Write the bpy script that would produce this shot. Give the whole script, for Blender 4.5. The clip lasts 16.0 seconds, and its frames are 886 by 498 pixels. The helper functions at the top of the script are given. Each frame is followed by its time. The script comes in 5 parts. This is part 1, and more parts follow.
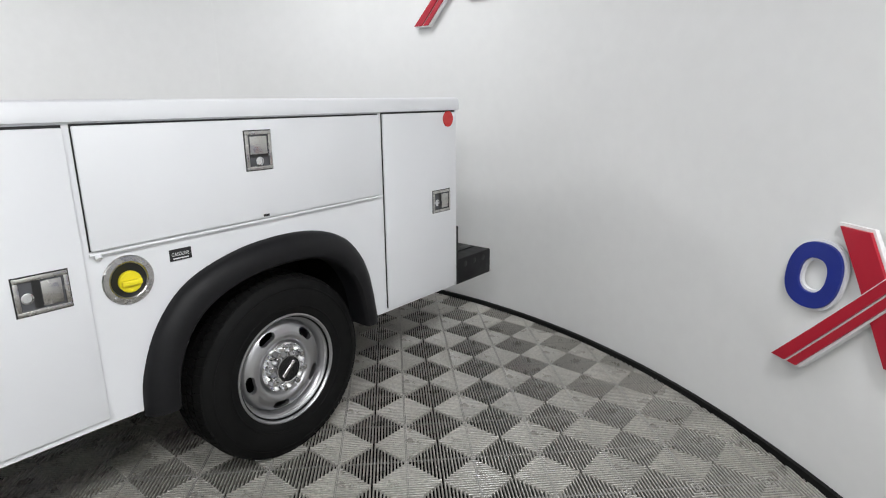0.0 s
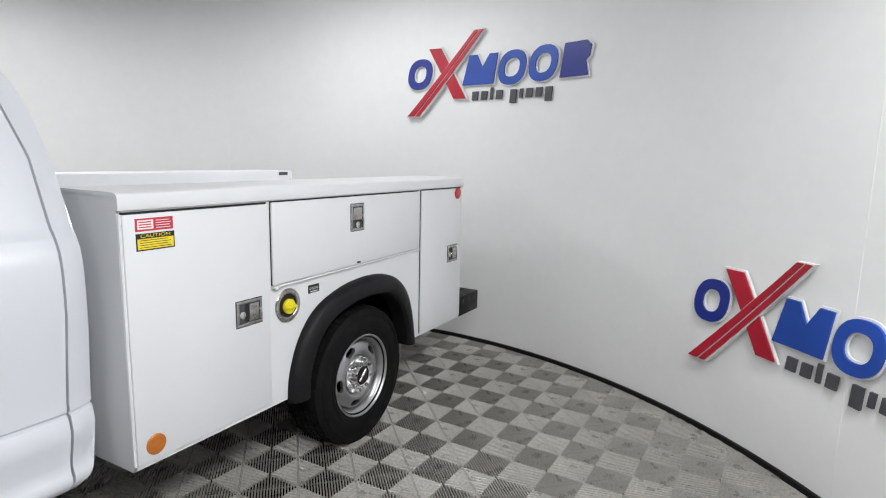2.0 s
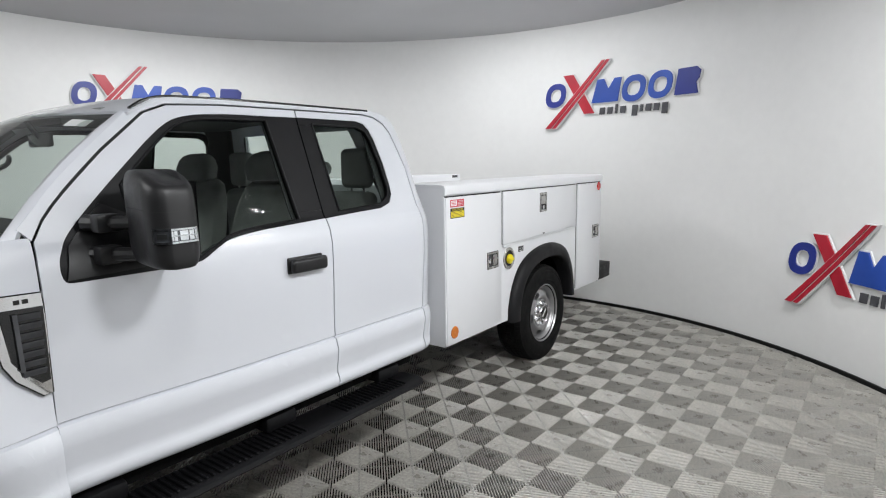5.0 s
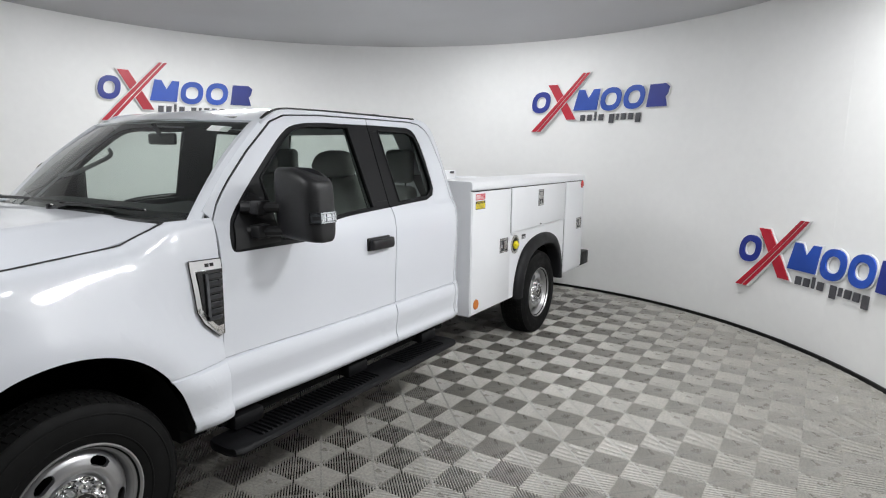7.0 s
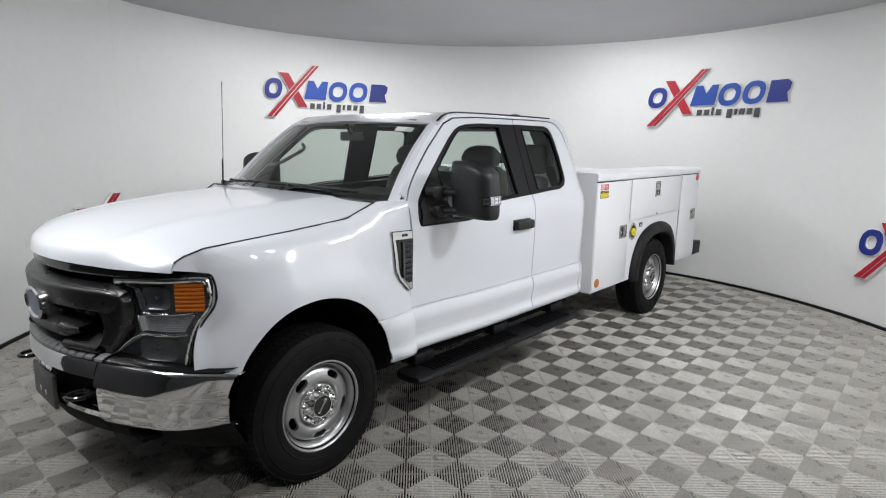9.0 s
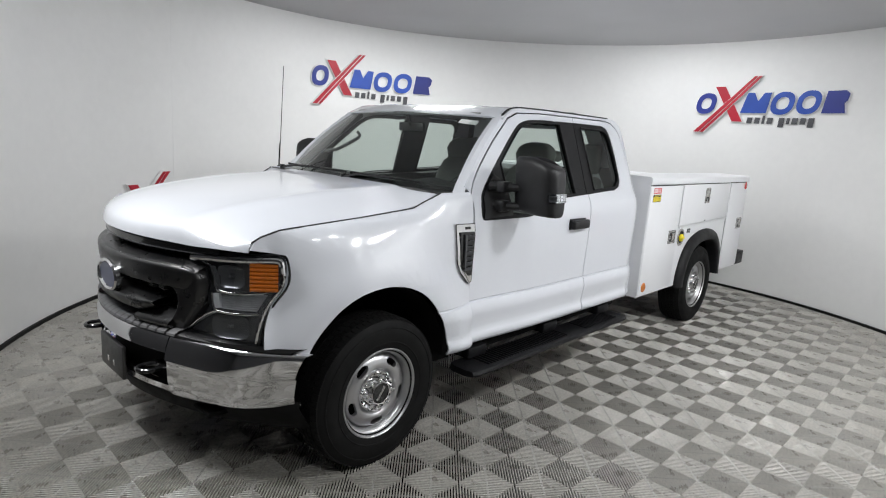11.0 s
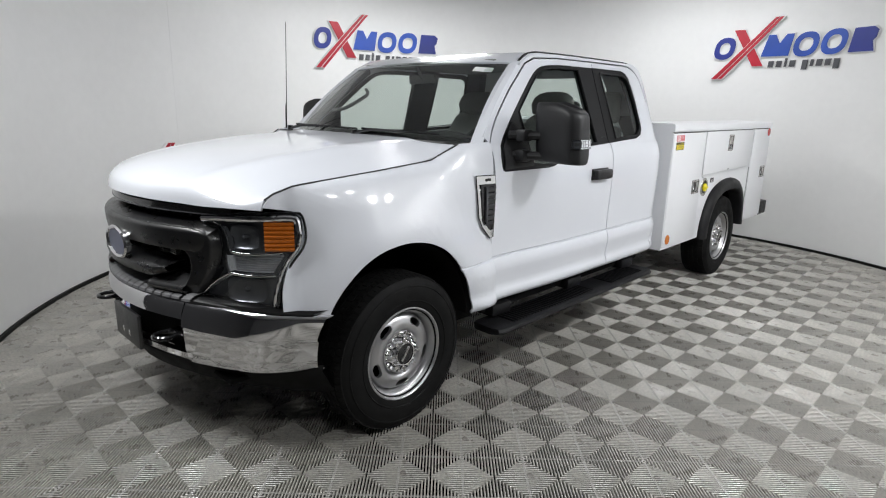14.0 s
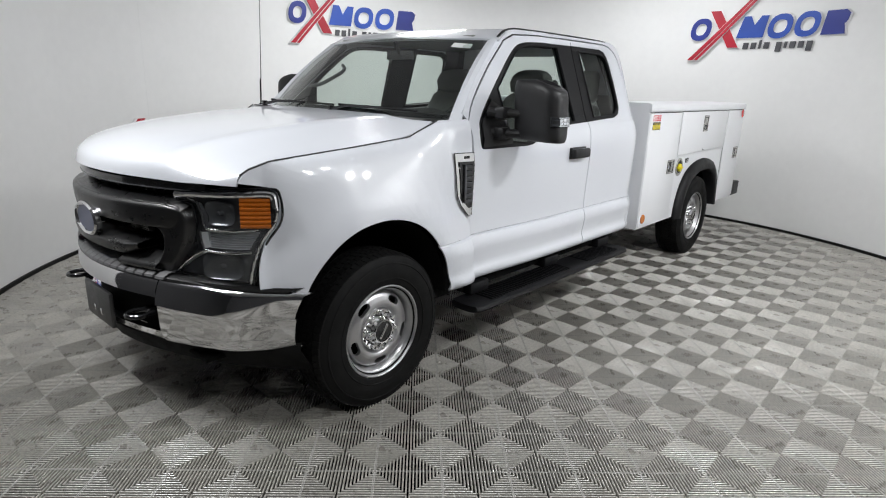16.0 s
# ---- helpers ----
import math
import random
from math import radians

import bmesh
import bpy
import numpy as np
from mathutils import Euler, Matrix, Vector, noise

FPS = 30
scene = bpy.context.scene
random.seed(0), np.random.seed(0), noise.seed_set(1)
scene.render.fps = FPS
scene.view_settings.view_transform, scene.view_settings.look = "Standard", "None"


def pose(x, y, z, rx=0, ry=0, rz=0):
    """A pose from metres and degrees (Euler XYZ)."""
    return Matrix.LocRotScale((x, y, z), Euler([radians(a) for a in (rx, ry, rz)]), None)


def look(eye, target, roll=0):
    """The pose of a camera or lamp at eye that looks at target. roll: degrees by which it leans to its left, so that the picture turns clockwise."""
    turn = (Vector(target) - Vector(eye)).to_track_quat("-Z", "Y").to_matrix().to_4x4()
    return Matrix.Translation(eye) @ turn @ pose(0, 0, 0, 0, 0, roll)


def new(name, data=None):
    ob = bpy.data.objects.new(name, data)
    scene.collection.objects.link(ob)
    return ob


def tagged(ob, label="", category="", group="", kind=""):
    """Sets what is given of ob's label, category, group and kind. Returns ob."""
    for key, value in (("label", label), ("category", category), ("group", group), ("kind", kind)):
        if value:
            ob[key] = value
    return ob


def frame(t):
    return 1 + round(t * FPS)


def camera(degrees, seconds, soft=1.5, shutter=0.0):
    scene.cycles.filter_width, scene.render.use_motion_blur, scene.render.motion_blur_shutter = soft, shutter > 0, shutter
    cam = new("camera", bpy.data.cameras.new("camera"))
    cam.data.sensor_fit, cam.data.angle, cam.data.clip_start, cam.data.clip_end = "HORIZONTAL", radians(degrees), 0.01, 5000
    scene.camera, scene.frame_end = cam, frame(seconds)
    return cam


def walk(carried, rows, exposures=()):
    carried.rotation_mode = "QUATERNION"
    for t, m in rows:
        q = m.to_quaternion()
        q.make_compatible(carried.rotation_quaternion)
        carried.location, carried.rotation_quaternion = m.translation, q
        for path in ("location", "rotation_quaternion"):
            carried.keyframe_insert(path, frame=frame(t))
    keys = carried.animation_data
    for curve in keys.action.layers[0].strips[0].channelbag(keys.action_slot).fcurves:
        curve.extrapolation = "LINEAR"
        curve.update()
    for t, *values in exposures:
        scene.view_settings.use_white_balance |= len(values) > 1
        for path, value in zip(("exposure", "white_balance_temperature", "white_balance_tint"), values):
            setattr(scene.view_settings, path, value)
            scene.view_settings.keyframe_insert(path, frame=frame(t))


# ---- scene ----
cam = camera(74.8, 16.0, soft=1.1)
PATH = [
    (0, (1.952, -1.293, 1.474), (0.731, 0.21, 0.976), -0.61),
    (0.5, (2.06, -1.599, 1.489), (0.882, -0.051, 1.026), -0.47),
    (1, (2.155, -1.902, 1.53), (1.037, -0.296, 1.12), 0.09),
    (1.5, (2.027, -2.207, 1.545), (0.991, -0.537, 1.172), 1.17),
    (2, (1.977, -2.499, 1.627), (1.004, -0.78, 1.314), 1.15),
    (2.5, (2.069, -2.803, 1.629), (1.14, -1.052, 1.369), 1.45),
    (3, (2.113, -3.064, 1.616), (1.166, -1.319, 1.372), 0.91),
    (3.5, (2.126, -3.404, 1.603), (1.171, -1.663, 1.361), 0.15),
    (4, (2.147, -3.703, 1.637), (1.156, -1.984, 1.384), -0.03),
    (4.5, (2.24, -3.958, 1.637), (1.127, -2.319, 1.361), -0.65),
    (5, (2.153, -4.177, 1.627), (0.968, -2.593, 1.329), -0.86),
    (5.2, (2.133, -4.302, 1.628), (0.951, -2.717, 1.327), -0.73),
    (7.3, (2.15, -5.187, 1.687), (1.108, -3.511, 1.362), 0.66),
    (7.5, (2.155, -5.273, 1.677), (1.084, -3.618, 1.339), 0.5),
    (8, (2.132, -5.524, 1.698), (0.982, -3.922, 1.363), 0.26),
    (8.5, (2.235, -5.682, 1.701), (1.025, -4.127, 1.359), 1.65),
    (9, (2.278, -5.804, 1.719), (0.979, -4.328, 1.358), 0.93),
    (9.2, (2.249, -5.829, 1.698), (0.943, -4.357, 1.34), 1.25),
    (11.3, (2.079, -5.976, 1.697), (0.734, -4.546, 1.313), 3.85),
    (11.5, (2.063, -5.978, 1.692), (0.707, -4.558, 1.311), 3.16),
    (12, (2.032, -5.96, 1.672), (0.658, -4.563, 1.271), 2.45),
    (12.5, (2.045, -5.989, 1.655), (0.664, -4.603, 1.241), 1.57),
    (13, (2.015, -5.947, 1.647), (0.654, -4.545, 1.222), 1.32),
    (13.5, (1.977, -5.881, 1.634), (0.623, -4.479, 1.186), 1.04),
    (14, (1.975, -5.922, 1.589), (0.627, -4.525, 1.106), 1.28),
    (14.5, (1.957, -5.907, 1.602), (0.653, -4.491, 1.061), 1.27),
    (15, (1.967, -5.909, 1.593), (0.683, -4.482, 1.032), 1.61),
    (15.5, (1.979, -5.916, 1.605), (0.705, -4.482, 1.039), 1.66),
    (16, (1.968, -5.925, 1.572), (0.691, -4.485, 1.027), 1.96),
]
walk(cam, [(t, look(eye, target, roll)) for t, eye, target, roll in PATH],
     exposures=[(0, 0.05), (1, 0.03), (2, -0.02), (3.5, -0.04), (5, 0.01), (8, 0.02), (12, 0.03), (16, 0.07)])

# ---- world and lamps ----
CX, CY, RW, HW = -0.70, -1.91, 3.98, 3.11      # round booth: centre, wall radius, ceiling height
wd = bpy.data.worlds.new("world")
scene.world = wd
wd.use_nodes = True
wd.node_tree.nodes["Background"].inputs[0].default_value = (0.8, 0.85, 0.9, 1)
wd.node_tree.nodes["Background"].inputs[1].default_value = 0.02


def area_lamp(eye, target, size, watts, colour=(0.97, 0.985, 1.0)):
    d = bpy.data.lights.new("unseen_lamp", "AREA")
    d.shape, d.size, d.energy, d.color = "DISK", size, watts, colour
    ob = new("unseen_lamp", d)
    ob.matrix_world = look(eye, target)
    return ob


# every lamp is out of view; some are placed from highlights and a shadow
for ex, ey, ez, tx, ty, tz, size, watts in [
    # added to light the rear wall
    (-0.9, 0.95, 3.06, -0.9, 1.5, 0.0, 1.40, 31),
    (2.5, -0.8, 2.98, 2.75, -0.5, 0.3, 0.50, 50),
    (2.6, -2.8, 2.98, 1.7, -2.6, 0.3, 0.50, 52),
    # fill lamp added for the far wall
    (-2.75, -1.2, 3.04, -2.95, -1.3, 0.6, 0.90, 58),
    (-1.95, -5.45, 3.06, -0.6, -3.0, 0.8, 0.26, 16),
    (-0.9, -5.25, 3.06, -0.9, -5.4, 0.0, 0.45, 20),
    # set forward as extra light on the floor before the bumper
    (-0.8, -6.1, 3.06, -0.7, -6.5, 0.0, 0.45, 46),
    # added to brighten the floor to the right of the nose
    (2.3, -5.5, 3.06, 3.6, -5.6, 0.0, 0.40, 56),
    (1.8, -3.8, 3.04, 0.2, -3.6, 0.4, 0.26, 6),
    (2.6, -4.4, 3.04, 0.2, -3.2, 0.4, 0.26, 6),
    (2.75, -1.65, 3.04, 0.2, -3.6, 0.4, 0.30, 8),
]:
    area_lamp((ex, ey, ez), (tx, ty, tz), size, watts)


# ---- materials ----
def mat(name, colour, rough=0.5, metal=0.0, spec=0.5, coat=0.0, var=0.0, scale=6.0, bump=0.0, bscale=60.0, rvar=0.0,
        fine=0.0, island=0.0, emit=0.0, trans=0.0, ior=1.45):
    m = bpy.data.materials.new(name)
    m.use_nodes = True
    nt = m.node_tree
    b = nt.nodes["Principled BSDF"]
    b.inputs["Base Color"].default_value = (*colour, 1)
    b.inputs["Roughness"].default_value = rough
    b.inputs["Metallic"].default_value = metal
    b.inputs["Specular IOR Level"].default_value = spec
    b.inputs["Coat Weight"].default_value = coat
    b.inputs["Coat Roughness"].default_value = 0.03
    b.inputs["Transmission Weight"].default_value = trans
    b.inputs["IOR"].default_value = ior
    if emit:
        b.inputs["Emission Color"].default_value = (*colour, 1)
        b.inputs["Emission Strength"].default_value = emit
    tc = nt.nodes.new("ShaderNodeTexCoord")

    def noise_node(sc, detail=4.0):
        n = nt.nodes.new("ShaderNodeTexNoise")
        n.inputs["Scale"].default_value = sc
        n.inputs["Detail"].default_value = detail
        nt.links.new(tc.outputs["Object"], n.inputs["Vector"])
        return n.outputs["Fac"]

    def ramp(fac, lo, hi):
        r = nt.nodes.new("ShaderNodeMapRange")
        r.inputs["From Min"].default_value, r.inputs["From Max"].default_value = 0.3, 0.7
        r.inputs["To Min"].default_value, r.inputs["To Max"].default_value = lo, hi
        nt.links.new(fac, r.inputs["Value"])
        return r.outputs["Result"]

    def times(a, c):
        n = nt.nodes.new("ShaderNodeMath")
        n.operation = "MULTIPLY"
        nt.links.new(a, n.inputs[0])
        nt.links.new(c, n.inputs[1])
        return n.outputs[0]

    value = None
    if var:
        value = ramp(noise_node(scale), 1 - var, 1 + var)
    if fine:
        f = ramp(noise_node(scale * 14, 6.0), 1 - fine, 1 + fine)
        value = times(value, f) if value else f
    if island:
        o = nt.nodes.new("ShaderNodeObjectInfo")
        r = nt.nodes.new("ShaderNodeMapRange")
        r.inputs["To Min"].default_value, r.inputs["To Max"].default_value = 1 - island, 1 + island
        nt.links.new(o.outputs["Random"], r.inputs["Value"])
        value = times(value, r.outputs["Result"]) if value else r.outputs["Result"]
    if value:
        mx = nt.nodes.new("ShaderNodeVectorMath")
        mx.operation = "SCALE"
        mx.inputs[0].default_value = colour
        nt.links.new(value, mx.inputs["Scale"])
        nt.links.new(mx.outputs["Vector"], b.inputs["Base Color"])
    if rvar:
        nt.links.new(ramp(noise_node(scale * 2.3), max(0.02, rough - rvar), rough + rvar), b.inputs["Roughness"])
    if bump:
        bp = nt.nodes.new("ShaderNodeBump")
        bp.inputs["Strength"].default_value = bump
        bp.inputs["Distance"].default_value = 0.002
        nt.links.new(noise_node(bscale), bp.inputs["Height"])
        nt.links.new(bp.outputs["Normal"], b.inputs["Normal"])
    return m


WALL = mat("white_wall_paint", (0.80, 0.80, 0.79), 0.42, spec=0.4, var=0.025, scale=0.9, fine=0.012, bump=0.08, bscale=9.0, rvar=0.05)
# near black, to deepen contrast and reflections on the truck
HALL = mat("unseen_hall_black", (0.03, 0.03, 0.032), 0.7, var=0.05, scale=1.0)
CEIL = mat("grey_ceiling_paint", (0.52, 0.52, 0.53), 0.8, var=0.03, scale=1.2, bump=0.1, bscale=40)
RIB = mat("grey_plastic_rib", (0.335, 0.32, 0.287), 0.33, spec=1.0, var=0.16, scale=5.0, fine=0.26, island=0.07, rvar=0.11, ior=1.75)
SEAM = mat("grey_plastic_seam", (0.27, 0.265, 0.25), 0.5, var=0.1, scale=5.0)
# subfloor almost black: its colour carries the shade between the ribs
UNDER = mat("subfloor_gap_shade", (0.004, 0.004, 0.004), 0.9, spec=0.1, var=0.2, scale=4.0)
BASE = mat("black_rubber_base", (0.006, 0.006, 0.006), 0.6, spec=0.25, var=0.2)
PAINT = mat("white_car_paint", (0.70, 0.72, 0.765), 0.3, spec=0.5, coat=0.9, var=0.008, scale=2.0)
BEDPAINT = mat("white_powder_coat", (0.79, 0.80, 0.82), 0.35, spec=0.5, coat=0.15, var=0.015, scale=3.0, bump=0.05, bscale=140)
TRIM = mat("black_moulded_plastic", (0.010, 0.010, 0.0105), 0.36, spec=0.9, var=0.15, scale=9.0, bump=0.15, bscale=420, rvar=0.06, ior=1.55)
GLOSSBLACK = mat("gloss_black_trim", (0.012, 0.012, 0.013), 0.15, coat=0.4, var=0.1)
RUBBER = mat("black_tyre_rubber", (0.007, 0.007, 0.007), 0.65, spec=0.16, var=0.2, scale=7.0, bump=0.2, bscale=160, rvar=0.08)
FLARE = mat("black_fender_rubber", (0.008, 0.008, 0.009), 0.5, spec=0.3, var=0.15, scale=5.0, bump=0.1, bscale=220, rvar=0.08)
RIMM = mat("silver_painted_steel", (0.50, 0.50, 0.51), 0.34, metal=0.92, var=0.05, scale=9.0, rvar=0.06)
CHROME = mat("chrome", (0.78, 0.78, 0.79), 0.06, metal=1.0, var=0.02, scale=5.0)
STEEL = mat("brushed_stainless", (0.56, 0.55, 0.53), 0.26, metal=1.0, var=0.05, scale=9.0, rvar=0.05)
DARK = mat("black_underbody", (0.004, 0.004, 0.004), 0.9, spec=0.2, var=0.2)
CLOTH = mat("grey_seat_cloth", (0.24, 0.25, 0.242), 0.85, var=0.1, scale=14, fine=0.15, bump=0.3, bscale=500)
CABIN = mat("dark_cabin_plastic", (0.042, 0.045, 0.045), 0.6, var=0.1, scale=8, bump=0.15, bscale=300)
LINER = mat("pale_headliner", (0.25, 0.26, 0.25), 0.9, var=0.05)
AMBER = mat("amber_lens", (0.42, 0.105, 0.008), 0.18, spec=0.6, coat=0.5, var=0.1, scale=30)
ORANGE = mat("orange_reflector", (0.55, 0.16, 0.02), 0.25, coat=0.5, var=0.08, scale=60)
RED = mat("red_reflector", (0.55, 0.02, 0.02), 0.25, coat=0.5, var=0.08, scale=60)
YELLOW = mat("yellow_plastic", (0.85, 0.72, 0.02), 0.4, var=0.05, scale=30)
LYELLOW = mat("yellow_vinyl", (0.85, 0.68, 0.04), 0.45, var=0.04, scale=20)
LRED = mat("red_vinyl", (0.62, 0.04, 0.07), 0.45, var=0.05, scale=20)
WHITEV = mat("white_vinyl", (0.82, 0.82, 0.82), 0.4, var=0.03, scale=10)
INK = mat("black_ink", (0.015, 0.015, 0.015), 0.5, var=0.05)
BLUE = mat("blue_acrylic", (0.018, 0.07, 0.38), 0.35, var=0.25, scale=1.8)
NAVY = mat("navy_acrylic", (0.016, 0.03, 0.23), 0.35, var=0.2, scale=2.0)
LRED2 = mat("red_acrylic", (0.42, 0.012, 0.03), 0.35, var=0.2, scale=2.0)
GREY = mat("grey_acrylic", (0.07, 0.07, 0.078), 0.4, var=0.1)
BADGE = mat("badge_enamel", (0.07, 0.08, 0.15), 0.3, metal=0.2, coat=0.25, var=0.1)


def glass(name, tint, gloss):
    m = bpy.data.materials.new(name)
    m.use_nodes = True
    nt = m.node_tree
    nt.nodes.clear()
    out = nt.nodes.new("ShaderNodeOutputMaterial")
    mix = nt.nodes.new("ShaderNodeMixShader")
    tr = nt.nodes.new("ShaderNodeBsdfTransparent")
    tr.inputs[0].default_value = (*tint, 1)
    gl = nt.nodes.new("ShaderNodeBsdfGlossy")
    gl.inputs["Roughness"].default_value = 0.02
    # a pane shows the same gloss from both sides, more at a flat angle
    lw = nt.nodes.new("ShaderNodeLayerWeight")
    lw.inputs["Blend"].default_value = 0.5
    pw = nt.nodes.new("ShaderNodeMath")
    pw.operation = "POWER"
    pw.inputs[1].default_value = 4.0
    fr = nt.nodes.new("ShaderNodeMath")
    fr.operation = "MULTIPLY_ADD"
    fr.inputs[1].default_value = 0.75
    fr.inputs[2].default_value = gloss
    nt.links.new(lw.outputs["Facing"], pw.inputs[0])
    nt.links.new(pw.outputs[0], fr.inputs[0])
    nt.links.new(fr.outputs[0], mix.inputs[0])
    nt.links.new(tr.outputs[0], mix.inputs[1])
    nt.links.new(gl.outputs[0], mix.inputs[2])
    nt.links.new(mix.outputs[0], out.inputs[0])
    return m


GLASS = glass("tinted_window_glass", (0.76, 0.81, 0.78), 0.02)
PRIVACY = glass("dark_window_glass", (0.70, 0.75, 0.72), 0.02)
SCREEN = glass("windscreen_glass", (0.78, 0.83, 0.80), 0.08)
HOUSING = mat("dark_chromed_housing", (0.10, 0.102, 0.11), 0.22, metal=0.3, var=0.15, scale=12.0)
MTRIM = mat("black_grained_plastic", (0.011, 0.011, 0.012), 0.42, spec=0.5, var=0.15, scale=9.0, bump=0.15, bscale=420, rvar=0.06)
SEALS = mat("black_window_surround", (0.007, 0.007, 0.008), 0.5, spec=0.25, var=0.1, scale=9.0)
BRIGHT = mat("bright_lamp_metal", (0.85, 0.85, 0.86), 0.30, metal=0.35, var=0.05, scale=30.0)
LAMPGREY = mat("smoked_lamp_reflector", (0.46, 0.46, 0.48), 0.3, metal=0.0, var=0.2, scale=25.0)
BOARD = mat("black_board_plastic", (0.006, 0.006, 0.007), 0.5, spec=0.22, var=0.15, scale=9.0, bump=0.15, bscale=420)
PADS = mat("grey_step_plastic", (0.15, 0.15, 0.153), 0.5, var=0.1, scale=9.0, bump=0.15, bscale=300)
LENS = glass("headlamp_lens", (0.88, 0.90, 0.91), 0.05)
GRILLE = mat("satin_black_grille", (0.007, 0.007, 0.0075), 0.31, spec=0.9, coat=0.0, var=0.12, scale=9.0, bump=0.08, bscale=420, rvar=0.06)


# ---- mesh helpers ----
def finish(bm, name, smooth=35.0, normals=True):
    if normals:
        bmesh.ops.recalc_face_normals(bm, faces=bm.faces)
    me = bpy.data.meshes.new(name)
    bm.to_mesh(me)
    bm.free()
    if smooth:
        for p in me.polygons:
            p.use_smooth = True
        me.set_sharp_from_angle(angle=radians(smooth))
    return me


def part(name, bm, material, parent=None, label="", smooth=35.0, thick=0.0, normals=True, out=None):
    """One mesh object under a thing or under a part."""
    if out is not None:
        c = sum((f.calc_center_median() for f in bm.faces), Vector()) / len(bm.faces)
        bmesh.ops.recalc_face_normals(bm, faces=bm.faces)
        n = sum((f.normal * f.calc_area() for f in bm.faces), Vector())
        if n.dot(Vector(out)) < 0:
            bmesh.ops.reverse_faces(bm, faces=bm.faces)
        normals = False
    ob = new(name, finish(bm, name, smooth, normals))
    ob.data.materials.append(material)
    if parent is not None:
        ob.parent = parent
        ob.matrix_parent_inverse = parent.matrix_world.inverted()
    if label:
        ob["label"] = label
    if thick:
        use = {}
        for p in ob.data.polygons:
            for k in p.edge_keys:
                use[k] = use.get(k, 0) + 1
        for e in ob.data.edges:
            if use.get(e.key, 0) == 1:
                e.use_edge_sharp = True
        md = ob.modifiers.new("thickness", "SOLIDIFY")
        md.thickness, md.offset = thick, -1.0
    return ob


def empty(name, x, y, z):
    ob = new(name)
    ob.empty_display_size = 0.2
    ob.location = (x, y, z)
    bpy.context.view_layer.update()
    return ob


def add_box(bm, x0, x1, y0, y1, z0, z1, bevel=0.0, seg=2, m=None):
    r = bmesh.ops.create_cube(bm, size=1.0)
    vs = r["verts"]
    for v in vs:
        v.co = Vector(((x0 + x1) / 2 + v.co.x * (x1 - x0), (y0 + y1) / 2 + v.co.y * (y1 - y0), (z0 + z1) / 2 + v.co.z * (z1 - z0)))
    if bevel:
        es = list({e for v in vs for e in v.link_edges})
        r = bmesh.ops.bevel(bm, geom=es, offset=bevel, segments=seg, profile=0.5, affect="EDGES")
        vs = list({v for f in r["faces"] for v in f.verts} | {v for v in vs if v.is_valid})
    if m is not None:
        bmesh.ops.transform(bm, matrix=m, verts=vs)
    return vs


def box(*a, **k):
    bm = bmesh.new()
    add_box(bm, *a, **k)
    return bm


def loft(rows, close_u=False, close_v=False, bm=None):
    """A sheet through rows of points."""
    bm = bm or bmesh.new()
    vs = [[bm.verts.new(p) for p in r] for r in rows]
    n, k = len(vs), len(vs[0])
    for i in range(n if close_u else n - 1):
        for j in range(k if close_v else k - 1):
            a, b, c, d = vs[i][j], vs[i][(j + 1) % k], vs[(i + 1) % n][(j + 1) % k], vs[(i + 1) % n][j]
            bm.faces.new((a, b, c, d))
    return bm


def revolve(profile, n=48, axis="x", centre=(0, 0, 0), bm=None, close=False):
    """A turned body: profile of (radius, along)."""
    rows = []
    for i in range(n):
        a = 2 * math.pi * i / n
        row = []
        for r, t in profile:
            c, s = r * math.cos(a), r * math.sin(a)
            p = {"x": (t, c, s), "y": (c, t, s), "z": (c, s, t)}[axis]
            row.append((p[0] + centre[0], p[1] + centre[1], p[2] + centre[2]))
        rows.append(row)
    return loft(rows, close_u=True, close_v=close, bm=bm)


def tube(points, radius, n=10, bm=None, caps=True):
    """A round bar along points; radius is a number or one for each point."""
    bm = bm or bmesh.new()
    pts = [Vector(p) for p in points]
    rad = radius if isinstance(radius, (list, tuple)) else [radius] * len(pts)
    rows = []
    up = Vector((0.3, 0.2, 1)).normalized()
    for i, p in enumerate(pts):
        t = (pts[min(i + 1, len(pts) - 1)] - pts[max(i - 1, 0)]).normalized()
        a = t.cross(up)
        if a.length < 1e-4:
            a = t.cross(Vector((1, 0, 0)))
        a.normalize()
        b = t.cross(a).normalized()
        rows.append([p + rad[i] * (math.cos(2 * math.pi * k / n) * a + math.sin(2 * math.pi * k / n) * b) for k in range(n)])
    vs = [[bm.verts.new(p) for p in r] for r in rows]
    for i in range(len(vs) - 1):
        for k in range(n):
            bm.faces.new((vs[i][k], vs[i][(k + 1) % n], vs[i + 1][(k + 1) % n], vs[i + 1][k]))
    if caps:
        bm.faces.new(vs[0][::-1])
        bm.faces.new(vs[-1])
    return bm


def smooth_line(pts, per=6):
    """Catmull-Rom points through pts (tuples of any length)."""
    out = []
    q = [pts[0], *pts, pts[-1]]
    for i in range(1, len(q) - 2):
        for k in range(per):
            t = k / per
            out.append(tuple(0.5 * (2 * b + (c - a) * t + (2 * a - 5 * b + 4 * c - d) * t * t + (3 * b - a - 3 * c + d) * t ** 3)
                             for a, b, c, d in zip(q[i - 1], q[i], q[i + 1], q[i + 2])))
    out.append(tuple(pts[-1]))
    return out


